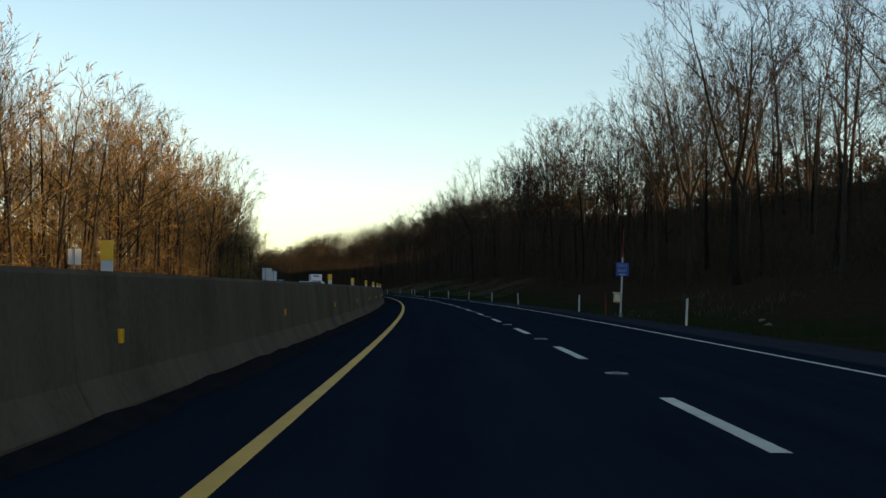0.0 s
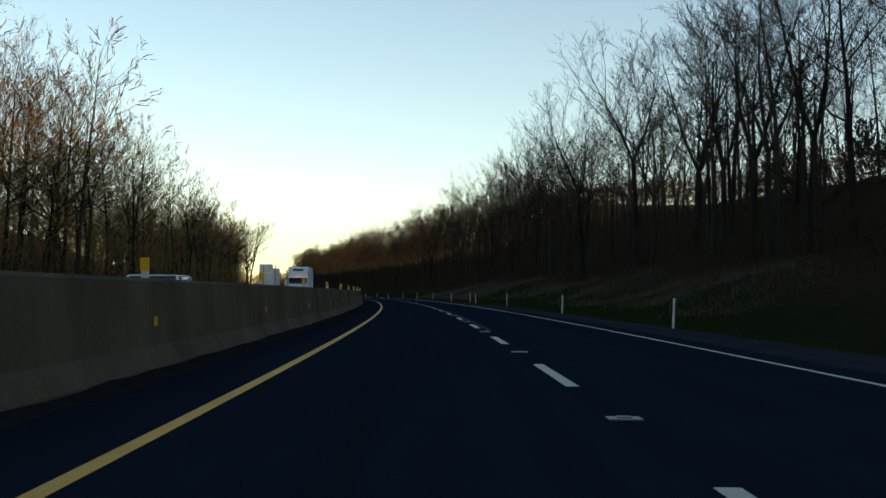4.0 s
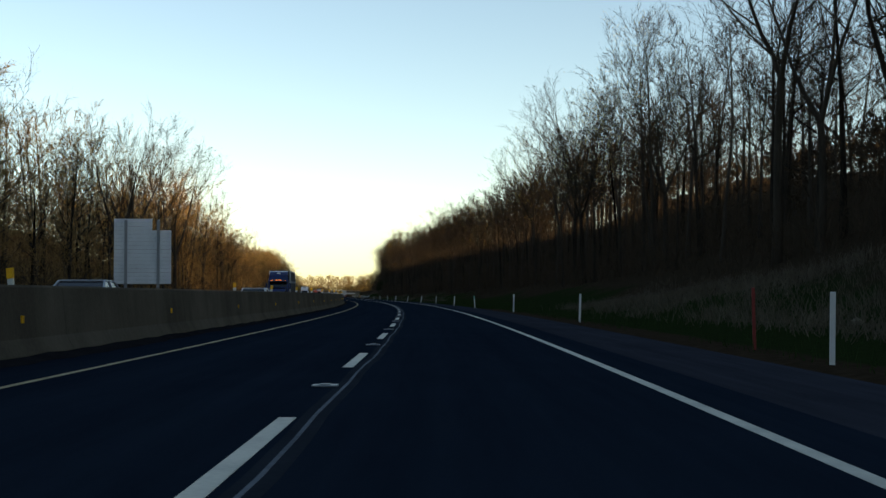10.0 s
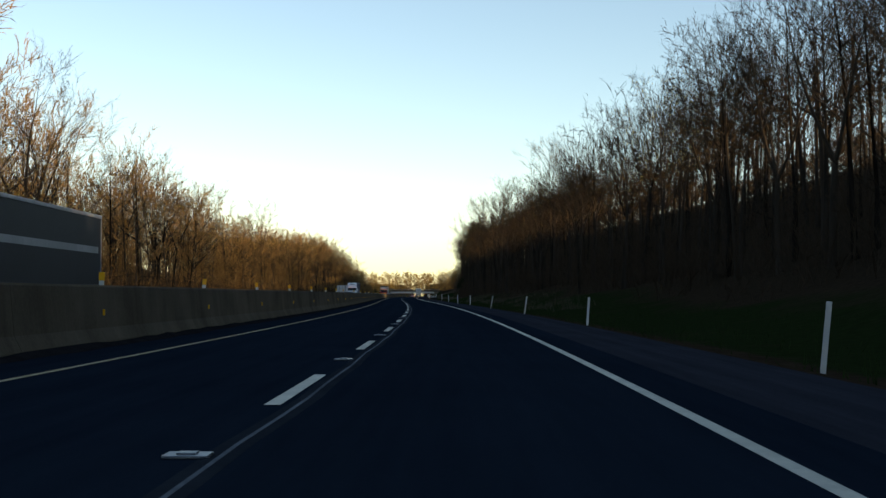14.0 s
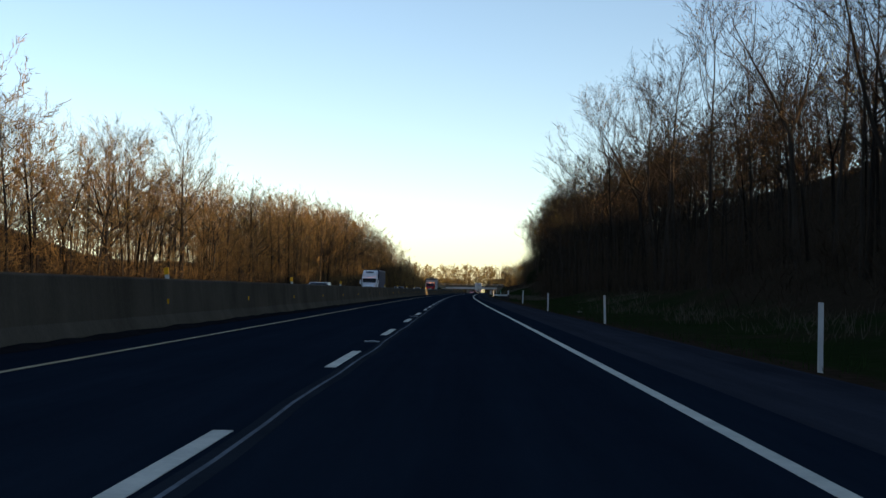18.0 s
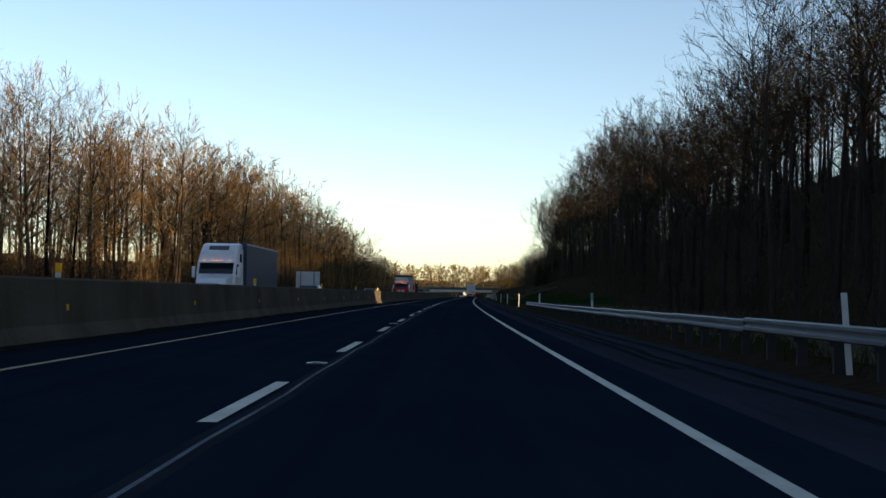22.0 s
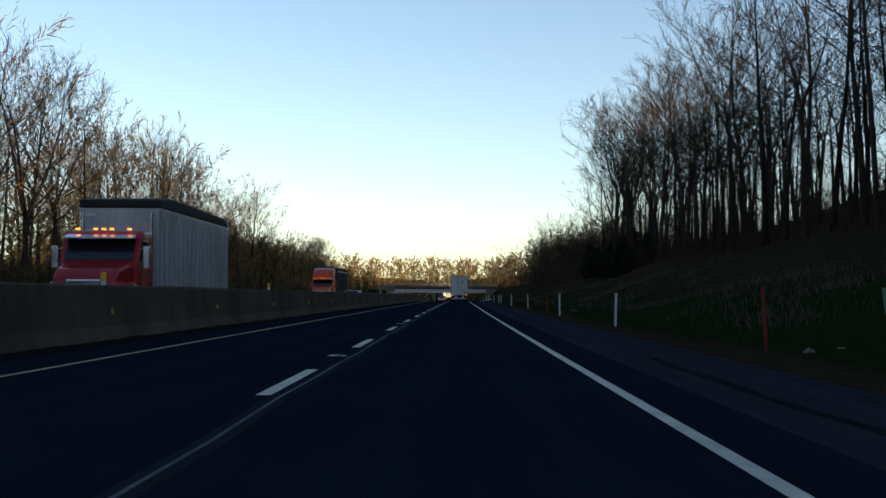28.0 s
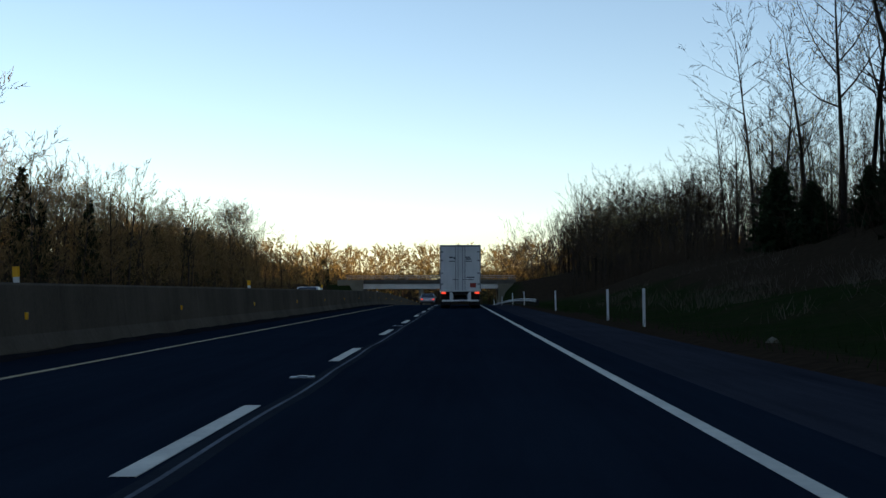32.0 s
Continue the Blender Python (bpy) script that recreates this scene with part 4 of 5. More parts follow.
while s < 1340:
    e = float(np.interp(s, EDGE_S, EDGE_U))
    spots = [(e - 1.5 + 4 * rf.random(), 1.0), (e + 1 + 8 * rf.random(), 1.3), (e + 8 + 22 * rf.random(), 1.7), (e + 3 + 30 * rf.random(), 1.8), (-25.5 - 5 * rf.random(), 1.1), (-28 - 8 * rf.random(), 1.6), (-33 - 12 * rf.random(), 2.0), (e + 4 * rf.random(), 1.5), (-27 - 4 * rf.random(), 1.7)]
    for u, k in spots:
        if not sunny(s, u):
            rows.append(((at(s + rf.uniform(0, 2), u, float(land(s, u)) - 0.1), rf.uniform(0, 6.28), k * rf.uniform(0.6, 1.2)), rf.randrange(5)))
    s += 4.6
scatter("undergrowth", SHRUBS, rows, TWIG, "tangled leafless undergrowth along the edge of the woods", "undergrowth")


# ---- verge: grass tufts, dry brush, conifers ----
def spikes(name, places, heights, widths, mat, label, category, lean=0.35):
    """Many upright three-sided blades at places (n, 3), in one mesh."""
    rng = np.random.default_rng(len(places))
    n = len(places)
    tip = rng.normal(0, lean, (n, 3))
    tip[:, 2] = 1
    turn = rng.uniform(0, 6.283, n)
    v = np.zeros((n, 4, 3))
    for k in range(3):
        v[:, k, 0] = np.cos(turn + 2.094 * k) * widths
        v[:, k, 1] = np.sin(turn + 2.094 * k) * widths
    v[:, 3] = tip * heights[:, None]
    v += places[:, None, :]
    base = np.arange(n)[:, None] * 4
    f = np.concatenate([base + np.array(q) for q in ((0, 1, 3), (1, 2, 3), (2, 0, 3))])
    me = bpy.data.meshes.new(name)
    me.from_pydata(v.reshape(-1, 3).tolist(), [], f.tolist())
    me.materials.append(mat)
    return tagged(new(name, me), label, category, kind="stuff")


rng = np.random.default_rng(4)
n = 34000
gs, gu = rng.uniform(50, 1230, n), 7.0 + 6.5 * rng.random(n) ** 1.5
keep = (np.sin(gs * 0.31) + np.sin(gs * 0.113 + gu) + rng.normal(0, 0.7, n)) > -0.6
gs, gu = gs[keep], gu[keep]
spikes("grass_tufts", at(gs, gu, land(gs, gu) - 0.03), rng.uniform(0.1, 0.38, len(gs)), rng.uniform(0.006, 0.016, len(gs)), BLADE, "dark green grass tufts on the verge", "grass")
bs, bu = [], []
for a, b, lo, hi, count in ((100, 165, 9.5, 18, 260), (255, 385, 12, 19, 9000), (385, 475, 11, 18.5, 14000), (600, 760, 10, 15, 1500), (790, 880, 8, 14, 3000), (1000, 1180, 11, 20, 5000)):
    cs = rng.uniform(a, b, max(8, count // 40))
    cu = rng.uniform(lo, hi, len(cs))
    pick = rng.integers(0, len(cs), count)
    bs.append(cs[pick] + rng.normal(0, 1.3, count))
    bu.append(np.clip(cu[pick] + rng.normal(0, 0.7, count), 8.4, 22))
bs, bu = np.concatenate(bs), np.concatenate(bu)
spikes("dry_brush", at(bs, bu, land(bs, bu) - 0.05), rng.uniform(0.2, 0.62, len(bs)), rng.uniform(0.01, 0.022, len(bs)), DRY, "pale dry grass and brush on the bank", "brush", 0.5)


def stone(s, u, size):
    rnd = random.Random(int(s * 7))
    bm = bmesh.new()
    bmesh.ops.create_icosphere(bm, subdivisions=1, radius=1)
    for v in bm.verts:
        v.co *= rnd.uniform(0.7, 1.2)
        v.co.z *= 0.55
    ob = part("stone", bm, CONCRETE)
    ob.matrix_basis = stand(s, u, float(land(s, u)) + size * 0.2, rnd.uniform(0, 180)) @ Matrix.Scale(size, 4)
    return tagged(ob, "pale rough stone lying in the verge", "stone", "stones in the verge")


for s, u, k in ((1071.5, 7.7, 0.16), (1049, 9.3, 0.2), (1050.5, 9.6, 0.13), (988.5, 9.2, 0.1), (987, 8.2, 0.12), (1117, 7.9, 0.15), (722, 8.9, 0.18), (1046.5, 8.4, 0.12), (420, 12.5, 0.25), (127, 13.5, 0.3), (131, 14.2, 0.22)):
    stone(s, u, k)


def conifer(seed, h, width, label):
    rnd = random.Random(seed)
    trunk, leaf = Shape(), Shape()
    trunk.tube([Vector((0, 0, -0.3)), Vector((0, 0, h * 0.5)), Vector((0, 0, h * 0.97))], [0.16, 0.1, 0.02], 6)
    z = h * 0.04
    while z < h:
        f = z / h
        reach = width * (1 - f) ** 0.75 * rnd.uniform(0.7, 1.15) + 0.12
        for b in range(7):
            t = rnd.uniform(0, 6.283)
            ln = reach * rnd.uniform(0.55, 1.1)
            d = Vector((math.cos(t), math.sin(t), rnd.uniform(0.1, 0.45)))
            leaf.spike(Vector((0, 0, z)), d.normalized(), ln * 1.1, 0.025)
            for c in range(6):
                q = Vector((0, 0, z)) + d * ln * (0.3 + 0.7 * (c + rnd.random()) / 6)
                leaf.clump(q + Vector((rnd.gauss(0, 0.1), rnd.gauss(0, 0.1), rnd.gauss(0, 0.08))), rnd.uniform(0.16, 0.34) * (1.1 - 0.5 * f), rnd)
        z += h * 0.035
    th = tagged(new("conifer"), label, "conifer tree", "evergreens by the road")
    mesh_object("trunk", trunk.v, trunk.f, BARK, th)
    fo = mesh_object("foliage", leaf.v, leaf.f, CEDAR, th)
    fo["kind"] = "stuff"
    return th


cedar_a = conifer(71, 11.5, 2.4, "tall dark evergreen cedar with a ragged cone shape")
cedar_b = conifer(72, 9.0, 2.2, "dark evergreen cedar beside the bare woods")
pine = conifer(73, 5.0, 2.3, "low dark bushy evergreen on the bank's crest")
cedar_a.matrix_basis = stand(1196, -32.5, float(land(1196, -32.5)))
cedar_b.matrix_basis = stand(1202.5, -33, float(land(1202.5, -33)))
for src, s, u, k in ((cedar_b, 1188, -33.5, 0.8), (cedar_b, 1217, -33, 1.05), (cedar_b, 1222, -35, 0.8), (cedar_b, 1235, -33.5, 0.85), (cedar_a, 1250, -34, 0.85), (cedar_b, 1258, -35, 0.95), (cedar_a, 1266, -33.5, 0.88), (cedar_b, 1274, -35, 0.9), (cedar_a, 1284, -34, 0.93), (cedar_b, 1296, -35, 0.9), (cedar_b, 1308, -34, 0.8), (cedar_b, 1406, -31, 0.9), (cedar_b, 1412, -29, 1.0), (cedar_b, 1170, -34, 0.6)):
    m = stand(s, u, float(land(s, u)), random.uniform(0, 360)) @ Matrix.Scale(k, 4)
    copy_thing(src, m).matrix_basis = m
pine.matrix_basis = stand(1150, 23.5, float(land(1150, 23.5)) - 0.1)
for i in range(16):
    s, u = 1128 + i * 4.0 + random.uniform(-1.5, 1.5), 22.5 + random.uniform(-0.5, 3)
    m = stand(s, u, float(land(s, u)) - 0.15, random.uniform(0, 360)) @ Matrix.Scale(random.uniform(0.6, 1.15), 4)
    copy_thing(pine, m).matrix_basis = m

# ---- guide rails ----
RAIL = [(0.0, 0.0), (0.045, 0.03), (0.045, 0.09), (-0.0, 0.135), (0.0, 0.175), (0.045, 0.22), (0.045, 0.28), (0.0, 0.31)]


def guide_rail(s0, s1, u, top, gap):
    th = tagged(new("guide_rail"), "galvanised steel guide rail on short posts along the verge", "guide rail", "guide rails")
    s = s0
    while s < s1 - 0.1:
        e = min(s + 7.62, s1)
        prof = [(u - x, top((s + e) / 2) - 0.24 + 0.76 * z) for x, z in RAIL]
        ring = prof + [(a + 0.006, b) for a, b in reversed(prof)]
        ring_strip("rail", s, e - 0.004, ring, GALV, 3.8, th)
        s = e
    bm = bmesh.new()
    box(bm, -0.075, 0.075, -0.05, 0.05, -0.9, -0.03, 0.008)
    box(bm, -0.13, -0.05, -0.05, 0.05, -0.32, -0.06, 0.006)
    me = bpy.data.meshes.new("rail_post")
    bm.to_mesh(me)
    bm.free()
    me.materials.append(WOODPOST)
    s = s0 + 0.6
    while s < s1:
        p = new("rail_post", me)
        p.parent = th
        p.matrix_basis = stand(s, u + 0.14, top(s))
        s += gap
    bm = bmesh.new()
    box(bm, -0.05, 0.02, -0.16, 0.0, -0.23, -0.01, 0.03)
    ends = part("end_piece", bm, GALV, th, "rounded steel end piece")
    ends.matrix_basis = stand(s0, u, top(s0))
    return th


guide_rail(786.8, 866.5, 6.95, lambda s: float(np.interp(s, [786, 796, 835, 866], [0.7, 0.65, 0.56, 0.54])), 1.905)
guide_rail(1187, 1358, 7.4, lambda s: 0.55, 3.81)

# ---- signs ----
ALU = surface("bare_aluminium_sheet", (0.42, 0.44, 0.46), (0.62, 0.64, 0.66), 0.8, 0.5, 0.35, bump=0.1, fine=10)
STEEL = surface("dull_grey_steel", (0.16, 0.17, 0.18), (0.28, 0.29, 0.3), 1.2, 0.6, 0.5, bump=0.1, fine=8)
BLUE_SIGN = plain("blue_sign_sheeting", (0.01, 0.07, 0.32), 0.4)
CALL_YELLOW = plain("yellow_box_paint", (0.55, 0.36, 0.06), 0.5)
DARK = plain("dark_rubber", (0.012, 0.012, 0.013), 0.8)


def sign_back(s, u, rows_, bottom, posts, label):
    """A large road sign seen from behind: stacked sheet planks on steel posts. rows_: (x0, x1, count) from the bottom up."""
    th = tagged(new("road_sign"), label, "road sign")
    z, pl = bottom, 0.305
    for x0, x1, count in rows_:
        for _ in range(count):
            bm = bmesh.new()
            box(bm, x0, x1, 0.0, 0.05, z + 0.006, z + pl - 0.006, 0.012)
            part("plank", bm, ALU, th)
            z += pl
    for x in posts:
        bm = bmesh.new()
        box(bm, x - 0.1, x + 0.1, -0.02, -0.004, -0.6, z - 0.1)
        box(bm, x - 0.1, x + 0.1, -0.22, -0.2, -0.6, z - 0.1)
        box(bm, x - 0.012, x + 0.012, -0.2, -0.02, -0.6, z - 0.1)
        part("post", bm, STEEL, th, "steel beam post")
    th.matrix_basis = stand(s, u, float(land(s, u)))
    return th


sign_back(492, -20.2, [(-2.25, 2.25, 14), (-2.25, 0.75, 3)], 2.2, (-1.3, 1.25), "large bare aluminium back of a stepped highway sign")
sign_back(984, -22.8, [(-1.9, 1.9, 9)], 1.8, (-1.15, 1.0), "bare aluminium back of a wide highway sign")
small = tagged(new("roadside_sign"), "small sign seen from behind on a thin post", "road sign")
bm = bmesh.new()
box(bm, -0.3, 0.3, 0, 0.008, 2.0, 2.7, 0.003)
part("panel", bm, ALU, small)
bm = bmesh.new()
box(bm, -0.03, 0.03, -0.045, -0.004, -0.5, 2.9, 0.006)
part("post", bm, STEEL, small)
small.matrix_basis = stand(126, -18.3, float(land(126, -18.3)))


def words(text, size, mat, parent, x, y, z):
    cu = bpy.data.curves.new("lettering", "FONT")
    cu.body, cu.size, cu.align_x, cu.align_y, cu.extrude = text, size, "CENTER", "CENTER", 0.002
    cu.materials.append(mat)
    ob = new("lettering", cu)
    ob.parent = parent
    ob.matrix_basis = pose(x, y, z, 90, 0, 0)
    return ob


CALL_WHITE = plain("dull_sign_lettering", (0.3, 0.36, 0.45), 0.5)
call = tagged(new("call_box"), "yellow call box on a pole under a blue sign", "call box")
bm = bmesh.new()
cyl(bm, (0, 0, -0.4), (0, 0, 2.95), 0.045, 0.04)
part("pole", bm, ALU, call, "pale grey pole")
bm = bmesh.new()
cyl(bm, (0, 0, 2.93), (0, 0, 3.16), 0.06, 0.04)
cyl(bm, (0, 0, 3.16), (0, 0, 4.3), 0.022, 0.014)
part("beacon", bm, RED_POST, call, "dull red cap and thin red whip")
bm = bmesh.new()
cyl(bm, (0, 0, 0.0), (0, 0, 0.28), 0.09, 0.07)
part("base", bm, STEEL, call)
bm = bmesh.new()
box(bm, -0.3, 0.3, -0.075, -0.05, 2.04, 2.68, 0.008)
panel = part("panel", bm, BLUE_SIGN, call, "blue sign panel")
words("CALL", 0.21, CALL_WHITE, panel, 0, -0.08, 2.54)
words("BOX", 0.21, CALL_WHITE, panel, 0, -0.08, 2.29)
bm = bmesh.new()
box(bm, -0.16, 0.16, -0.081, -0.077, 2.08, 2.14)
part("bar", bm, CALL_WHITE, panel, "white bar")
bm = bmesh.new()
box(bm, -0.36, -0.02, -0.16, 0.12, 0.75, 1.2, 0.03)
cabinet = part("cabinet", bm, CALL_YELLOW, call, "yellow cabinet")
bm = bmesh.new()
box(bm, -0.4, 0.0, -0.2, 0.16, 1.2, 1.24, 0.01)
part("hood", bm, ALU, cabinet)
bm = bmesh.new()
box(bm, -0.33, -0.06, -0.172, -0.16, 0.82, 1.14, 0.008)
part("door", bm, ALU, cabinet, "pale door")
call.matrix_basis = stand(129.7, 7.0, float(land(129.7, 7.0)), 0, 1.5)

for s, u, ln in ((137.2, 7.4, -1), (410.4, 7.4, -1), (987.7, 7.6, -3), (1048, 7.6, -3), (1108, 7.7, -2)):
    th = tagged(new("marker_post"), "faded red marker post standing in the verge", "post", "red marker posts")
    bm = bmesh.new()
    box(bm, -0.032, 0.032, -0.012, 0.012, -0.2, 1.2, 0.006)
    part("post", bm, MARKER_RED, th)
    bm = bmesh.new()
    box(bm, -0.035, 0.035, -0.015, 0.015, 1.0, 1.1, 0.004)
    part("band", bm, MARKER_RED, th)
    th.matrix_basis = stand(s, u, float(land(s, u)), 0, ln)

# ---- overpass ----
# parapet and deck concrete, darkened in colour to stand for shade
SHADED_CONCRETE = surface("shaded_dark_concrete", (0.05, 0.046, 0.04), (0.11, 0.1, 0.085), 0.5, 0.9, fine=12, spec=0.05)
bridge = tagged(new("overpass"), "concrete road overpass with pale girders and a railing", "bridge", kind="structure")
B_S, B_Z = 1370.0, 4.15
for ds in (-4.4, -2.2, 0.0, 2.2, 4.4):
    bm = bmesh.new()
    box(bm, -17.2, 10.3, ds - 0.3, ds + 0.3, B_Z, B_Z + 1.0, 0.02)
    part("girder", bm, PALE_CONCRETE, bridge, "pale concrete girder")
bm = bmesh.new()
box(bm, -21, 14, -5.0, 5.0, B_Z + 1.0, B_Z + 1.25, 0.02)
part("deck", bm, SHADED_CONCRETE, bridge)
for ds in (-4.9, 4.7):
    bm = bmesh.new()
    box(bm, -21, 14, ds, ds + 0.2, B_Z + 1.25, B_Z + 1.85, 0.02)
    part("parapet", bm, SHADED_CONCRETE, bridge, "concrete parapet with its shade put into the colour")
    x = -20.5
    while x < 14:
        bm = bmesh.new()
        box(bm, x - 0.04, x + 0.04, ds + 0.06, ds + 0.14, B_Z + 1.85, B_Z + 2.75, 0.006)
        part("rail_post", bm, STEEL, bridge)
        x += 2.4
    for z in (B_Z + 2.25, B_Z + 2.65):
        bm = bmesh.new()
        box(bm, -21, 14, ds + 0.07, ds + 0.13, z, z + 0.07, 0.006)
        part("rail", bm, STEEL, bridge)
for x0, x1 in ((-22.5, -17.2), (10.3, 15.5)):
    bm = bmesh.new()
    box(bm, x0, x1, -5.6, 5.6, -1.0, B_Z + (1.85 if x0 < 0 else 1.0), 0.04)
    part("abutment", bm, CONCRETE, bridge, "concrete abutment wall")
bm = bmesh.new()
box(bm, -5.85, -4.95, -4.6, 4.6, -0.5, B_Z - 0.004, 0.05)
part("pier", bm, CONCRETE, bridge, "concrete pier in the median")
bx, by, bz = at(B_S, 0, 0)
bridge.matrix_basis = pose(bx, by, bz, 0, 0, heading(B_S))


# ---- vehicles ----
RUBBER = surface("worn_tyre_rubber", (0.008, 0.008, 0.009), (0.02, 0.02, 0.021), 3, 0.85, fine=6)
CHROME = surface("polished_steel", (0.5, 0.5, 0.52), (0.7, 0.7, 0.72), 2, 0.25, 0.9, bump=0.02, fine=6)
FRAME = surface("dirty_black_chassis", (0.01, 0.01, 0.011), (0.03, 0.028, 0.027), 2, 0.7, fine=8)
GLASS = plain("dark_vehicle_glass", (0.012, 0.016, 0.022), 0.08, 0.0, 0.6)
VAN_WHITE = surface("dusty_white_trailer", (0.42, 0.42, 0.4), (0.7, 0.7, 0.68), 0.5, 0.5, bump=0.05, fine=10, stretch=(1, 1, 0.3))
VAN_SILVER = surface("dull_ribbed_aluminium", (0.26, 0.27, 0.28), (0.5, 0.51, 0.53), 0.8, 0.45, 0.5, bump=0.05, fine=8, stretch=(1, 1, 0.3))
VAN_BLUE = surface("dark_blue_trailer", (0.012, 0.025, 0.06), (0.025, 0.05, 0.11), 0.6, 0.45, bump=0.05, fine=8)
VAN_DARK = surface("blackish_trailer", (0.007, 0.009, 0.014), (0.016, 0.019, 0.028), 0.6, 0.5, bump=0.05, fine=8)
TARP = surface("black_tarpaulin", (0.008, 0.01, 0.009), (0.025, 0.028, 0.025), 1.5, 0.8, fine=6)
TAIL = plain("red_tail_lamp", (0.75, 0.05, 0.02), 0.3, glow=0.6)
ORANGE_LAMP = plain("amber_lamp", (0.9, 0.25, 0.02), 0.3, glow=1.2)
HEADLAMP = plain("headlamp_glass", (0.7, 0.7, 0.66), 0.1, 0.0, 0.6)
INK = plain("dark_grey_lettering", (0.06, 0.07, 0.08), 0.6)


def prism(bm, outline, x0, x1, bevel=0.04, pinch=None):
    """A side outline of (y, z) pairs drawn across from x0 to x1, its edges rounded."""
    a = [bm.verts.new((x0, y, z)) for y, z in outline]
    b = [bm.verts.new((x1, y, z)) for y, z in outline]
    n = len(outline)
    faces = [bm.faces.new(a), bm.faces.new(list(reversed(b)))]
    for i in range(n):
        faces.append(bm.faces.new((a[i], b[i], b[(i + 1) % n], a[(i + 1) % n])))
    if pinch:
        for v in a + b:
            pinch(v)
    bmesh.ops.recalc_face_normals(bm, faces=bm.faces)
    if bevel:
        bmesh.ops.bevel(bm, geom=list({e for f in faces for e in f.edges}), offset=bevel, segments=2, affect="EDGES", profile=0.6)


def wheel(th, x, y, r, w):
    """A wheel with its tyre and rim; x is its outer face."""
    side = 1 if x > 0 else -1
    bm = bmesh.new()
    prof = [(r * 0.58, 0), (r * 0.9, 0), (r, 0.05), (r, w - 0.05), (r * 0.9, w), (r * 0.58, w)]
    n = 20
    rings = [[bm.verts.new((x - side * d, y + q * math.cos(6.2832 * k / n), r + q * math.sin(6.2832 * k / n))) for k in range(n)] for q, d in prof]
    for i in range(len(prof)):
        p, q = rings[i], rings[(i + 1) % len(prof)]
        for k in range(n):
            bm.faces.new((p[k], p[(k + 1) % n], q[(k + 1) % n], q[k]))
    ty = part("wheel", bm, RUBBER, th, "black tyre on a steel rim")
    bm = bmesh.new()
    cyl(bm, (x - side * 0.05, y, r), (x - side * (w - 0.03), y, r), r * 0.575, n=20)
    cyl(bm, (x - side * 0.0, y, r), (x - side * 0.06, y, r), r * 0.2, r * 0.26, n=10)
    part("rim", bm, CHROME, ty, "steel rim")
    return ty


def boxed(name, mat, th, *args, label="", bevel=0.01):
    bm = bmesh.new()
    box(bm, *args, bevel)
    return part(name, bm, mat, th, label)


def bars(th, rows_, y, mat, face=-1):
    """Unreadable writing as plain bars on an upright face: (x0, x1, z0, z1)."""
    for x0, x1, z0, z1 in rows_:
        bm = bmesh.new()
        box(bm, x0, x1, min(y, y + face * 0.006), max(y, y + face * 0.006), z0, z1)
        part("writing", bm, mat, th, "unreadable dark writing")


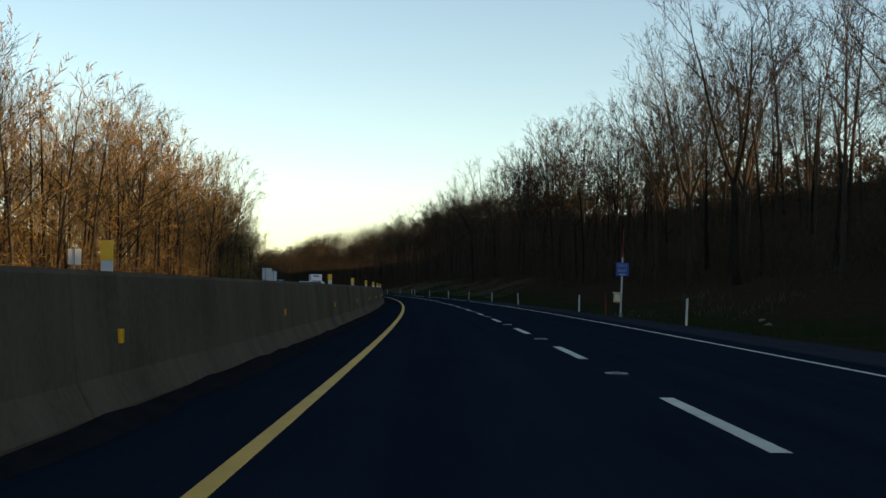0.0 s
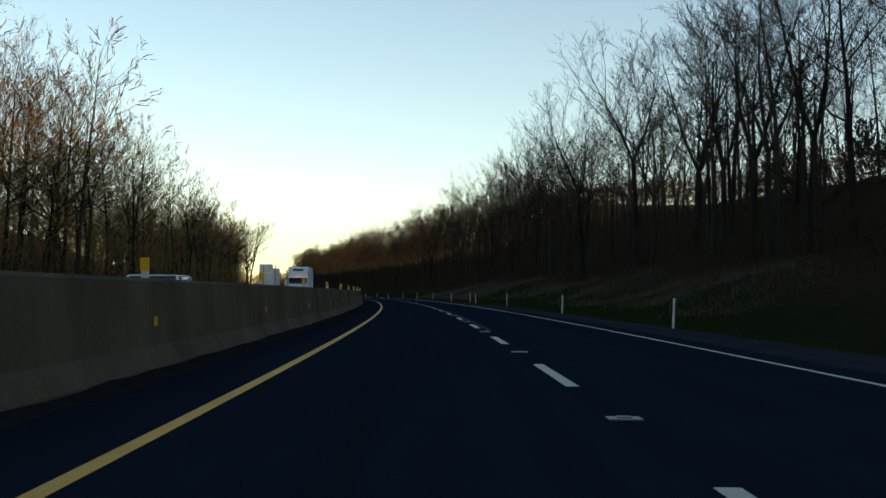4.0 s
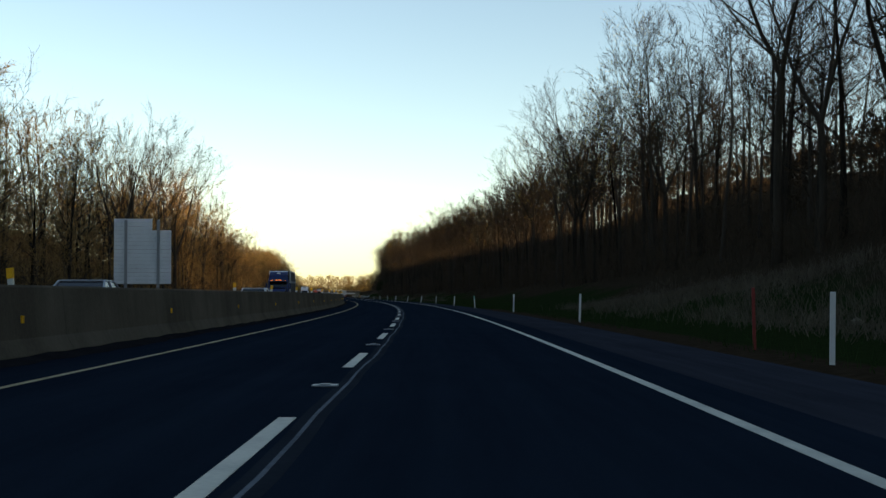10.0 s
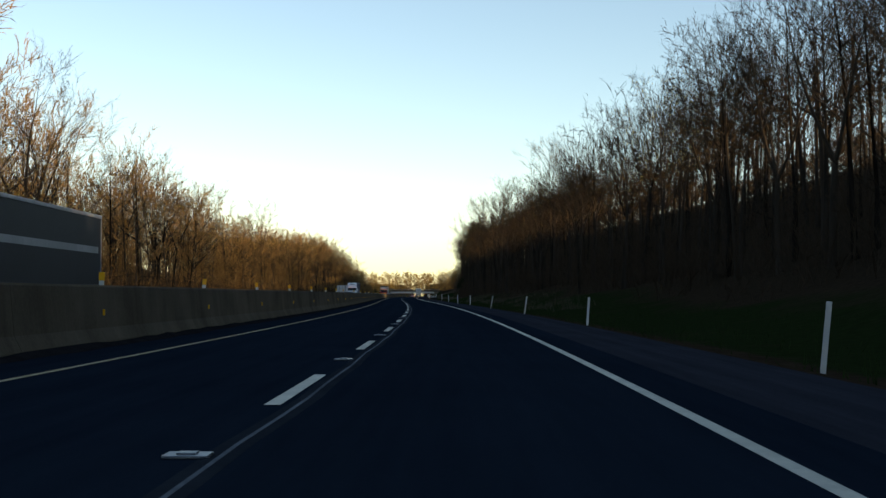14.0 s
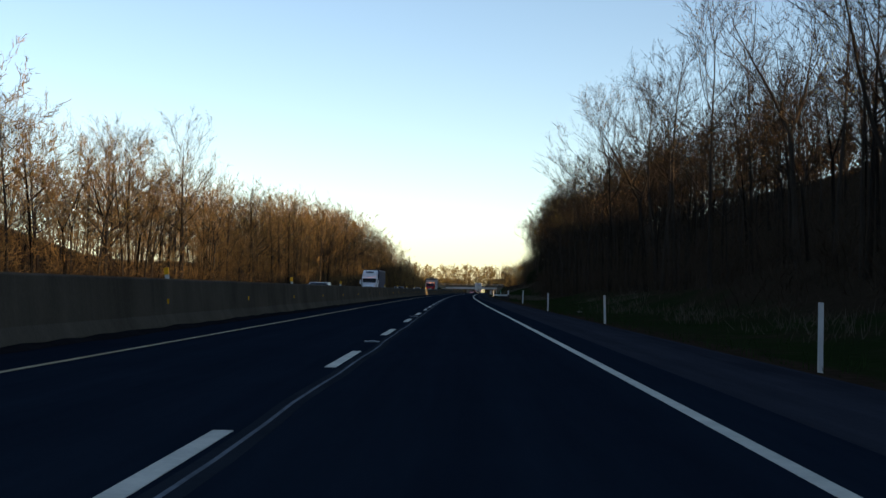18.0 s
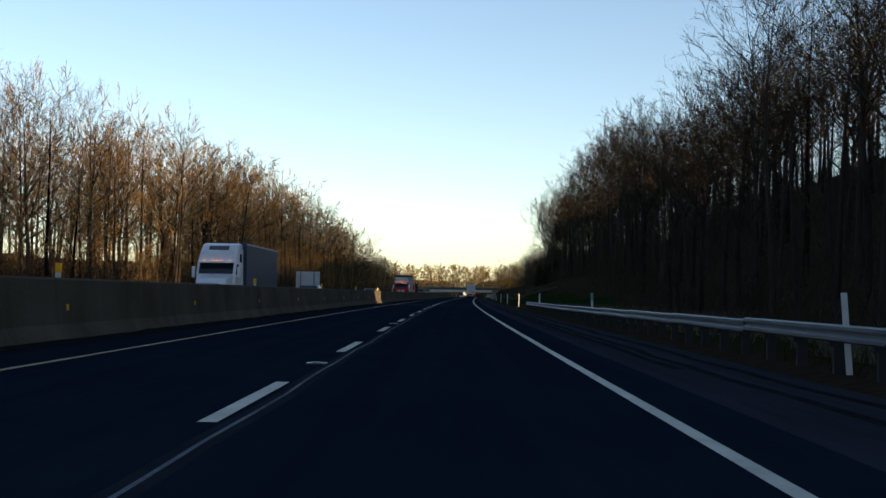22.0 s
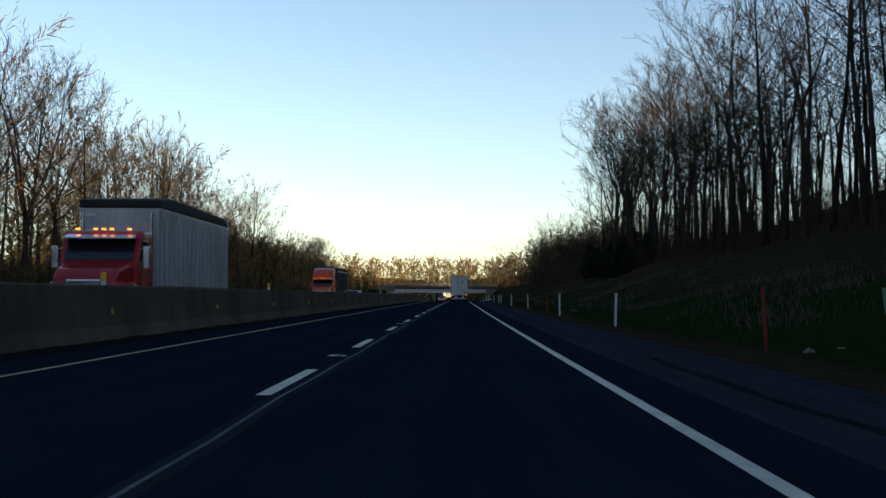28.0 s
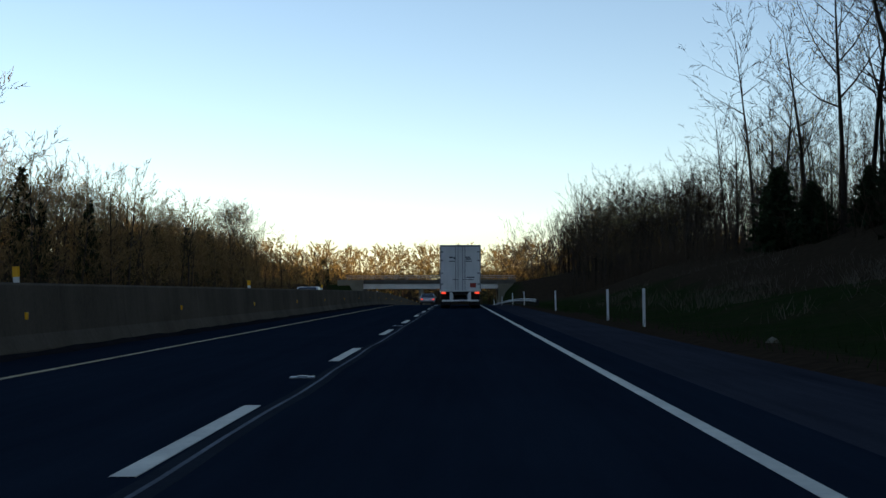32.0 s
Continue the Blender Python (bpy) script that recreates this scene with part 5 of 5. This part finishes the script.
def trailer(th, y0, y1, mat, ribs=0.0, tarp=False, low=1.1, top=4.05):
    """A box trailer from y0 (front) back to y1, with its rear doors, lamps, guard and wheels."""
    bm = bmesh.new()
    box(bm, -1.28, 1.28, y1, y0, low, top - (0.3 if tarp else 0), 0.05)
    body = part("trailer_body", bm, mat, th, "box trailer body")
    if ribs:
        y = y0 - ribs / 2
        while y > y1 + 0.2:
            for sx in (-1, 1):
                boxed("rib", mat, body, *sorted((sx * 1.275, sx * 1.335)), y - 0.06, y + 0.06, low + 0.05, top - (0.42 if tarp else 0.12))
            y -= ribs
    for sx in (-1, 1):
        boxed("rail", VAN_SILVER if mat is not VAN_SILVER else FRAME, body, *sorted((sx * 1.27, sx * 1.31)), y1, y0, low - 0.02, low + 0.16, label="lower side rail")
        boxed("rail", VAN_SILVER, body, *sorted((sx * 1.27, sx * 1.305)), y1, y0, top - 0.14 - (0.3 if tarp else 0), top - 0.02 - (0.3 if tarp else 0), label="upper side rail")
    if tarp:
        bm = bmesh.new()
        prism(bm, [(y0 + 0.05, top - 0.34), (y0 + 0.02, top - 0.05), (y0 - 1.5, top + 0.1), (y1 + 1, top + 0.02), (y1 - 0.02, top - 0.34)], -1.33, 1.33, 0.08)
        part("tarpaulin", bm, TARP, th, "black rolled tarpaulin")
    # rear end
    for sx in (-1, 1):
        door = boxed("door", mat, th, *sorted((sx * 0.02, sx * 1.22)), y1 - 0.035, y1 - 0.002, low + 0.12, top - 0.12, label="rear door")
        for x in (0.14, 0.3):
            bm = bmesh.new()
            cyl(bm, (sx * x, y1 - 0.07, low + 0.1), (sx * x, y1 - 0.07, top - 0.12), 0.018, n=8)
            part("lock_rod", bm, STEEL, door)
            boxed("handle", STEEL, door, *sorted((sx * (x - 0.02), sx * (x + 0.2))), y1 - 0.095, y1 - 0.07, low + 0.72, low + 0.77)
        for z in (low + 0.4, low + 1.1, low + 1.9, top - 0.5):
            boxed("hinge", STEEL, door, *sorted((sx * 1.08, sx * 1.26)), y1 - 0.06, y1 - 0.035, z, z + 0.1)
        boxed("corner_post", STEEL, th, *sorted((sx * 1.22, sx * 1.3)), y1 - 0.05, y1 + 0.05, low, top - 0.02)
        boxed("tail_lamp", TAIL, th, *sorted((sx * 0.92, sx * 1.2)), y1 - 0.07, y1 - 0.03, low - 0.16, low - 0.04, label="glowing red tail lamp")
        boxed("guard_leg", VAN_WHITE, th, *sorted((sx * 0.45, sx * 0.55)), y1 - 0.08, y1 - 0.02, 0.55, low - 0.18)
        boxed("mudflap", DARK, th, *sorted((sx * 0.62, sx * 1.22)), y1 + 0.5, y1 + 0.52, 0.2, low - 0.05)
    boxed("sill", VAN_WHITE, th, -1.28, 1.28, y1 - 0.06, y1 - 0.003, low - 0.02, low + 0.11, label="pale rear sill")
    boxed("guard_bar", VAN_WHITE, th, -1.15, 1.15, y1 - 0.1, y1 - 0.01, 0.45, 0.56, label="underride guard bar")
    boxed("header", STEEL, th, -1.28, 1.28, y1 - 0.05, y1 - 0.003, top - 0.12, top - 0.01)
    boxed("chassis", FRAME, th, -0.5, 0.5, y1 + 0.3, y0 - 0.5, low - 0.25, low - 0.01)
    for y in (y1 + 1.5, y1 + 2.75):
        for x in (-1.27, 1.27):
            wheel(th, x, y, 0.5, 0.6)
        boxed("axle", FRAME, th, -0.9, 0.9, y - 0.07, y + 0.07, 0.43, 0.57)


def tractor(th, paint, tall=True, grille=CHROME, sleeper=True):
    """A bonneted truck tractor, its front at y = 0, facing +y."""
    back = -5.0 if sleeper else -3.6

    def narrow(v):
        if v.co.y > -0.9:
            v.co.x *= 0.86
        if v.co.z < 0.7:
            v.co.x *= 0.97
    bm = bmesh.new()
    prism(bm, [(-0.12, 0.55), (0.0, 0.95), (-0.1, 1.45), (-0.45, 1.72), (-1.75, 1.98), (-1.75, 0.55)], -1.08, 1.08, 0.09, narrow)
    part("bonnet", bm, paint, th, "bonnet")
    top = 3.95 if tall else 2.95

    def lean(v):
        if v.co.z > 2.9:
            v.co.x *= 0.9
    outline = [(-1.7, 0.75), (-1.7, 1.96), (-2.15, 2.75)] + ([(-2.55, 3.45), (-3.2, 3.86), (-3.9, top)] if tall else [(-2.4, 2.93)]) + [(back, top), (back, 0.75)]
    bm = bmesh.new()
    prism(bm, outline, -1.22, 1.22, 0.09, lean if tall else None)
    cab = part("cab", bm, paint, th, "cab")
    bm = bmesh.new()
    prism(bm, [(-1.68, 2.02), (-2.08, 2.7), (-2.13, 2.67), (-1.74, 2.0)], -1.05, 1.05, 0.01)
    part("windscreen", bm, GLASS, cab, "dark windscreen")
    bm = bmesh.new()
    prism(bm, [(-1.98, 2.72), (-1.62, 2.66), (-1.62, 2.72), (-2.05, 2.82)], -1.08, 1.08, 0.012)
    part("visor", bm, paint if tall else CHROME, cab)
    for sx in (-1, 1):
        bm = bmesh.new()
        prism(bm, [(-1.85, 1.98), (-2.2, 2.62), (-2.85, 2.62), (-2.85, 1.95)], *sorted((sx * 1.2, sx * 1.235)), 0.01)
        part("side_window", bm, GLASS, cab, "dark side window")
        if tall:
            bm = bmesh.new()
            prism(bm, [(-3.6, 2.75), (-3.6, 3.3), (-4.1, 3.3), (-4.1, 2.75)], *sorted((sx * 1.16, sx * 1.225)), 0.03)
            part("side_window", bm, GLASS, cab, "dark sleeper window")
        mir = boxed("mirror", paint if tall else CHROME, cab, *sorted((sx * 1.3, sx * 1.52)), -1.95, -1.85, 1.75, 2.45, bevel=0.04)
        boxed("mirror_arm", STEEL, mir, *sorted((sx * 1.2, sx * 1.35)), -1.92, -1.88, 2.35, 2.39)
        boxed("headlamp", HEADLAMP, th, *sorted((sx * 0.62, sx * 0.95)), -0.28, -0.06, 1.0, 1.25, label="headlamp", bevel=0.04)
        boxed("turn_lamp", ORANGE_LAMP, th, *sorted((sx * 0.97, sx * 1.08)), -0.3, -0.14, 1.0, 1.16, label="lit amber lamp", bevel=0.02)
        bm = bmesh.new()
        prism(bm, [(-0.25, 0.75), (-0.4, 1.2), (-1.0, 1.35), (-1.7, 1.2), (-1.75, 0.75), (-1.55, 0.75), (-1.3, 1.08), (-0.8, 1.08), (-0.5, 0.75)], *sorted((sx * 0.85, sx * 1.22)), 0.03)
        part("fender", bm, paint, th)
        bm = bmesh.new()
        cyl(bm, (sx * 0.98, -2.9, 0.62), (sx * 0.98, back - 0.3, 0.62), 0.3, n=16)
        part("fuel_tank", bm, CHROME, th, "polished fuel tank")
        bm = bmesh.new()
        cyl(bm, (sx * 1.1, back - 0.2, 0.9), (sx * 1.1, back - 0.2, 3.6), 0.075, n=12)
        part("exhaust", bm, CHROME, th, "chrome exhaust stack")
        wheel(th, sx * 1.2, -1.05, 0.5, 0.3)
        for y in (back - 0.9, back - 2.2):
            wheel(th, sx * 1.25, y, 0.5, 0.58)
    boxed("grille", grille, th, -0.5, 0.5, -0.05, 0.012, 0.75, 1.42, label="grille", bevel=0.05)
    for k in range(6):
        boxed("grille_bar", FRAME, th, -0.45, 0.45, 0.012, 0.022, 0.8 + k * 0.1, 0.84 + k * 0.1, bevel=0.004)
    boxed("bumper", CHROME, th, -1.18, 1.18, -0.2, 0.1, 0.35, 0.72, label="chrome bumper", bevel=0.05)
    for k in (-0.8, -0.25, 0.0, 0.25, 0.8):
        boxed("marker_lamp", ORANGE_LAMP, cab, k - 0.06, k + 0.06, -2.14 if tall else -2.3, -2.04 if tall else -2.2, 2.8 if tall else 2.96, 2.85 if tall else 3.02, label="small amber roof lamp", bevel=0.008)
    boxed("chassis", FRAME, th, -0.45, 0.45, back - 2.9, -1.0, 0.65, 0.95)
    boxed("back_panel", FRAME, th, -1.1, 1.1, back - 0.06, back - 0.004, 1.0, 2.8)
    return cab


def semi(label, paint, box_mat, s, u, turn, tall=True, ribs=0.0, tarp=False, length=14.6, top=4.05, low=1.1, extras=None, sleeper=True):
    th = tagged(new("lorry"), label, "lorry", "heavy lorries on the motorway")
    cab = tractor(th, paint, tall, sleeper=sleeper)
    front = (-5.6 if sleeper else -4.2)
    trailer(th, front, front - length, box_mat, ribs, tarp, low, top)
    if extras:
        extras(th, cab, front, front - length)
    th.matrix_basis = stand(s, u, 0.0, turn)
    return th


def lead_marks(th, cab, y0, y1):
    y = y1 - 0.036
    bars(th, [(-0.7, -0.45, 3.2, 3.3), (-0.42, -0.32, 3.14, 3.26), (0.33, 0.62, 3.22, 3.3), (0.36, 0.7, 3.1, 3.18), (-0.72, -0.34, 2.98, 3.03), (0.34, 0.75, 2.98, 3.03), (0.4, 0.9, 1.95, 2.02), (0.5, 0.85, 1.82, 1.87)], y, INK)
    bars(th, [(0.62, 1.0, 1.34, 1.62)], y, RED_POST)
    for sx in (-1, 1):
        bm = bmesh.new()
        prism(bm, [(y1 - 0.09, 0.52), (y1 - 0.09, 0.6), (y1 - 0.03, 1.05), (y1 - 0.03, 0.97)], *sorted((sx * 0.55, sx * 0.68)), 0.008)
        part("guard_brace", bm, VAN_WHITE, th)


def strip_mark(th, cab, y0, y1):
    for sx in (-1, 1):
        boxed("stripe", VAN_SILVER, th, *sorted((sx * 1.282, sx * 1.288)), y1 + 0.4, y0 - 0.3, 2.55, 2.8, label="pale side stripe", bevel=0.002)
        boxed("front_rail", VAN_WHITE, th, *sorted((sx * 1.2, sx * 1.3)), y0 - 0.02, y0 + 0.04, 1.1, 4.0, label="pale front post")
    bm = bmesh.new()
    prism(bm, [(-2.78, 3.56), (-3.02, 3.72), (-3.0, 3.74), (-2.76, 3.58)], -0.22, 0.22, 0.004)
    part("badge", bm, VAN_WHITE, cab, "pale badge")


def name_board(th, cab, y0, y1):
    bm = bmesh.new()
    prism(bm, [(-2.62, 3.5), (-2.98, 3.74), (-2.96, 3.77), (-2.6, 3.53)], -0.62, 0.62, 0.004)
    part("badge", bm, INK, cab, "dark unreadable lettering panel")


def ladder(th, cab, y0, y1):
    for z in (1.5, 2.0, 2.5, 3.0, 3.5):
        boxed("rung", VAN_WHITE, th, 0.8, 1.28, y0 + 0.005, y0 + 0.05, z, z + 0.08)


RED_PAINT = plain("deep_red_lorry_paint", (0.3, 0.012, 0.015), 0.25)
ORANGE_PAINT = plain("orange_red_lorry_paint", (0.5, 0.07, 0.025), 0.3)
BLUE_PAINT = plain("dark_blue_lorry_paint", (0.006, 0.016, 0.075), 0.25)
WHITE_PAINT = plain("white_lorry_paint", (0.62, 0.64, 0.66), 0.3)
SILVER_PAINT = plain("silver_car_paint", (0.3, 0.32, 0.34), 0.3, 0.5)
PALE_PAINT = plain("pale_car_paint", (0.5, 0.56, 0.6), 0.3)

# the lorry ahead in the slow lane, seen from behind
semi("white box trailer lorry seen from behind with red tail lamps", WHITE_PAINT, VAN_WHITE, 1176 + 20.2, 1.95, 0, extras=lead_marks)
# lorries on the far carriageway
semi("white lorry with a white box trailer facing the camera", WHITE_PAINT, VAN_WHITE, 350, -12.6, 180, extras=name_board)
semi("dark blue lorry with a black trailer and pale stripe", BLUE_PAINT, VAN_DARK, 545, -13.0, 180, extras=strip_mark)
semi("white lorry with a tall fairing and dark blue trailer", WHITE_PAINT, VAN_BLUE, 852, -12.9, 180, extras=name_board)
semi("red day-cab lorry with a ribbed aluminium tipper and tarpaulin", RED_PAINT, VAN_SILVER, 1002, -9.0, 180, tall=False, ribs=0.75, tarp=True, length=13.0, extras=ladder, sleeper=False, top=4.1)
semi("orange-red lorry with a dark tarpaulin trailer", ORANGE_PAINT, VAN_DARK, 1110, -13.2, 180, ribs=1.2, tarp=True, length=13.5)


def car(label, paint, s, u, turn, wagon=False):
    """A saloon or estate car, its front at y = 2.3."""
    th = tagged(new("car"), label, "car", "cars on the motorway")

    def tuck(v):
        if abs(v.co.y) > 2.1:
            v.co.x *= 0.9
    bm = bmesh.new()
    prism(bm, [(2.3, 0.35), (2.32, 0.62), (2.2, 0.78), (0.95, 0.98), (-1.5, 1.0), (-2.2, 0.95), (-2.32, 0.7), (-2.28, 0.35)], -0.9, 0.9, 0.08, tuck)
    body = part("body", bm, paint, th)
    roof_back = -2.0 if wagon else -1.0
    base_back = -2.2 if wagon else -1.75

    def tumble(v):
        if v.co.z > 1.2:
            v.co.x *= 0.8
    bm = bmesh.new()
    prism(bm, [(1.0, 0.96), (0.2, 1.42), (roof_back, 1.44), (base_back, 0.98)], -0.84, 0.84, 0.05, tumble)
    glass = part("glasshouse", bm, GLASS, th, "dark window glass")
    bm = bmesh.new()
    box(bm, -0.66, 0.66, roof_back + 0.02, 0.22, 1.425, 1.475, 0.02)
    part("roof", bm, paint, th)
    for sx in (-1, 1):
        for y0, y1, z0, z1 in ((1.0, 0.2, 0.98, 1.44), (-0.35, -0.4, 0.98, 1.44), (base_back, roof_back, 0.99, 1.44)):
            bm = bmesh.new()
            cyl(bm, (sx * 0.845, y0, z0), (sx * 0.68, y1, z1), 0.035, n=6)
            part("pillar", bm, paint, glass)
        boxed("headlamp", HEADLAMP, th, *sorted((sx * 0.5, sx * 0.8)), 2.16, 2.3, 0.62, 0.76, bevel=0.02)
        boxed("tail_lamp", TAIL, th, *sorted((sx * 0.52, sx * 0.8)), -2.33, -2.2, 0.72, 0.88, bevel=0.02)
        boxed("mirror", paint, th, *sorted((sx * 0.88, sx * 1.05)), 0.62, 0.74, 0.98, 1.1, bevel=0.02)
        wheel(th, sx * 0.9, 1.4, 0.32, 0.2)
        wheel(th, sx * 0.9, -1.35, 0.32, 0.2)
    boxed("bumper", FRAME, th, -0.78, 0.78, -2.35, -2.25, 0.34, 0.5)
    bars(th, [(-0.25, 0.25, 0.62, 0.74)], -2.33, VAN_WHITE)
    th.matrix_basis = stand(s, u, 0.0, turn)
    return th


car("silver saloon car driving ahead in the passing lane", SILVER_PAINT, 1252, -1.75, 0)
car("pale blue car behind the median barrier", PALE_PAINT, 148, -9.2, 180, True)
car("white estate car behind the median barrier", WHITE_PAINT, 232, -9.3, 180, True)
car("silver car behind the median barrier", SILVER_PAINT, 425, -9.2, 180)
car("white car behind the median barrier", WHITE_PAINT, 470, -9.2, 180, True)
car("white car approaching behind the median barrier", WHITE_PAINT, 748, -9.3, 180, True)
car("pale silver car behind the median barrier", SILVER_PAINT, 872, -9.2, 180, True)
car("white car passing behind the median barrier", WHITE_PAINT, 938, -9.2, 180)
car("pale car beside the orange lorry", PALE_PAINT, 1104, -9.3, 180, True)
car("white car far along the opposing carriageway", WHITE_PAINT, 1190, -9.3, 180, True)
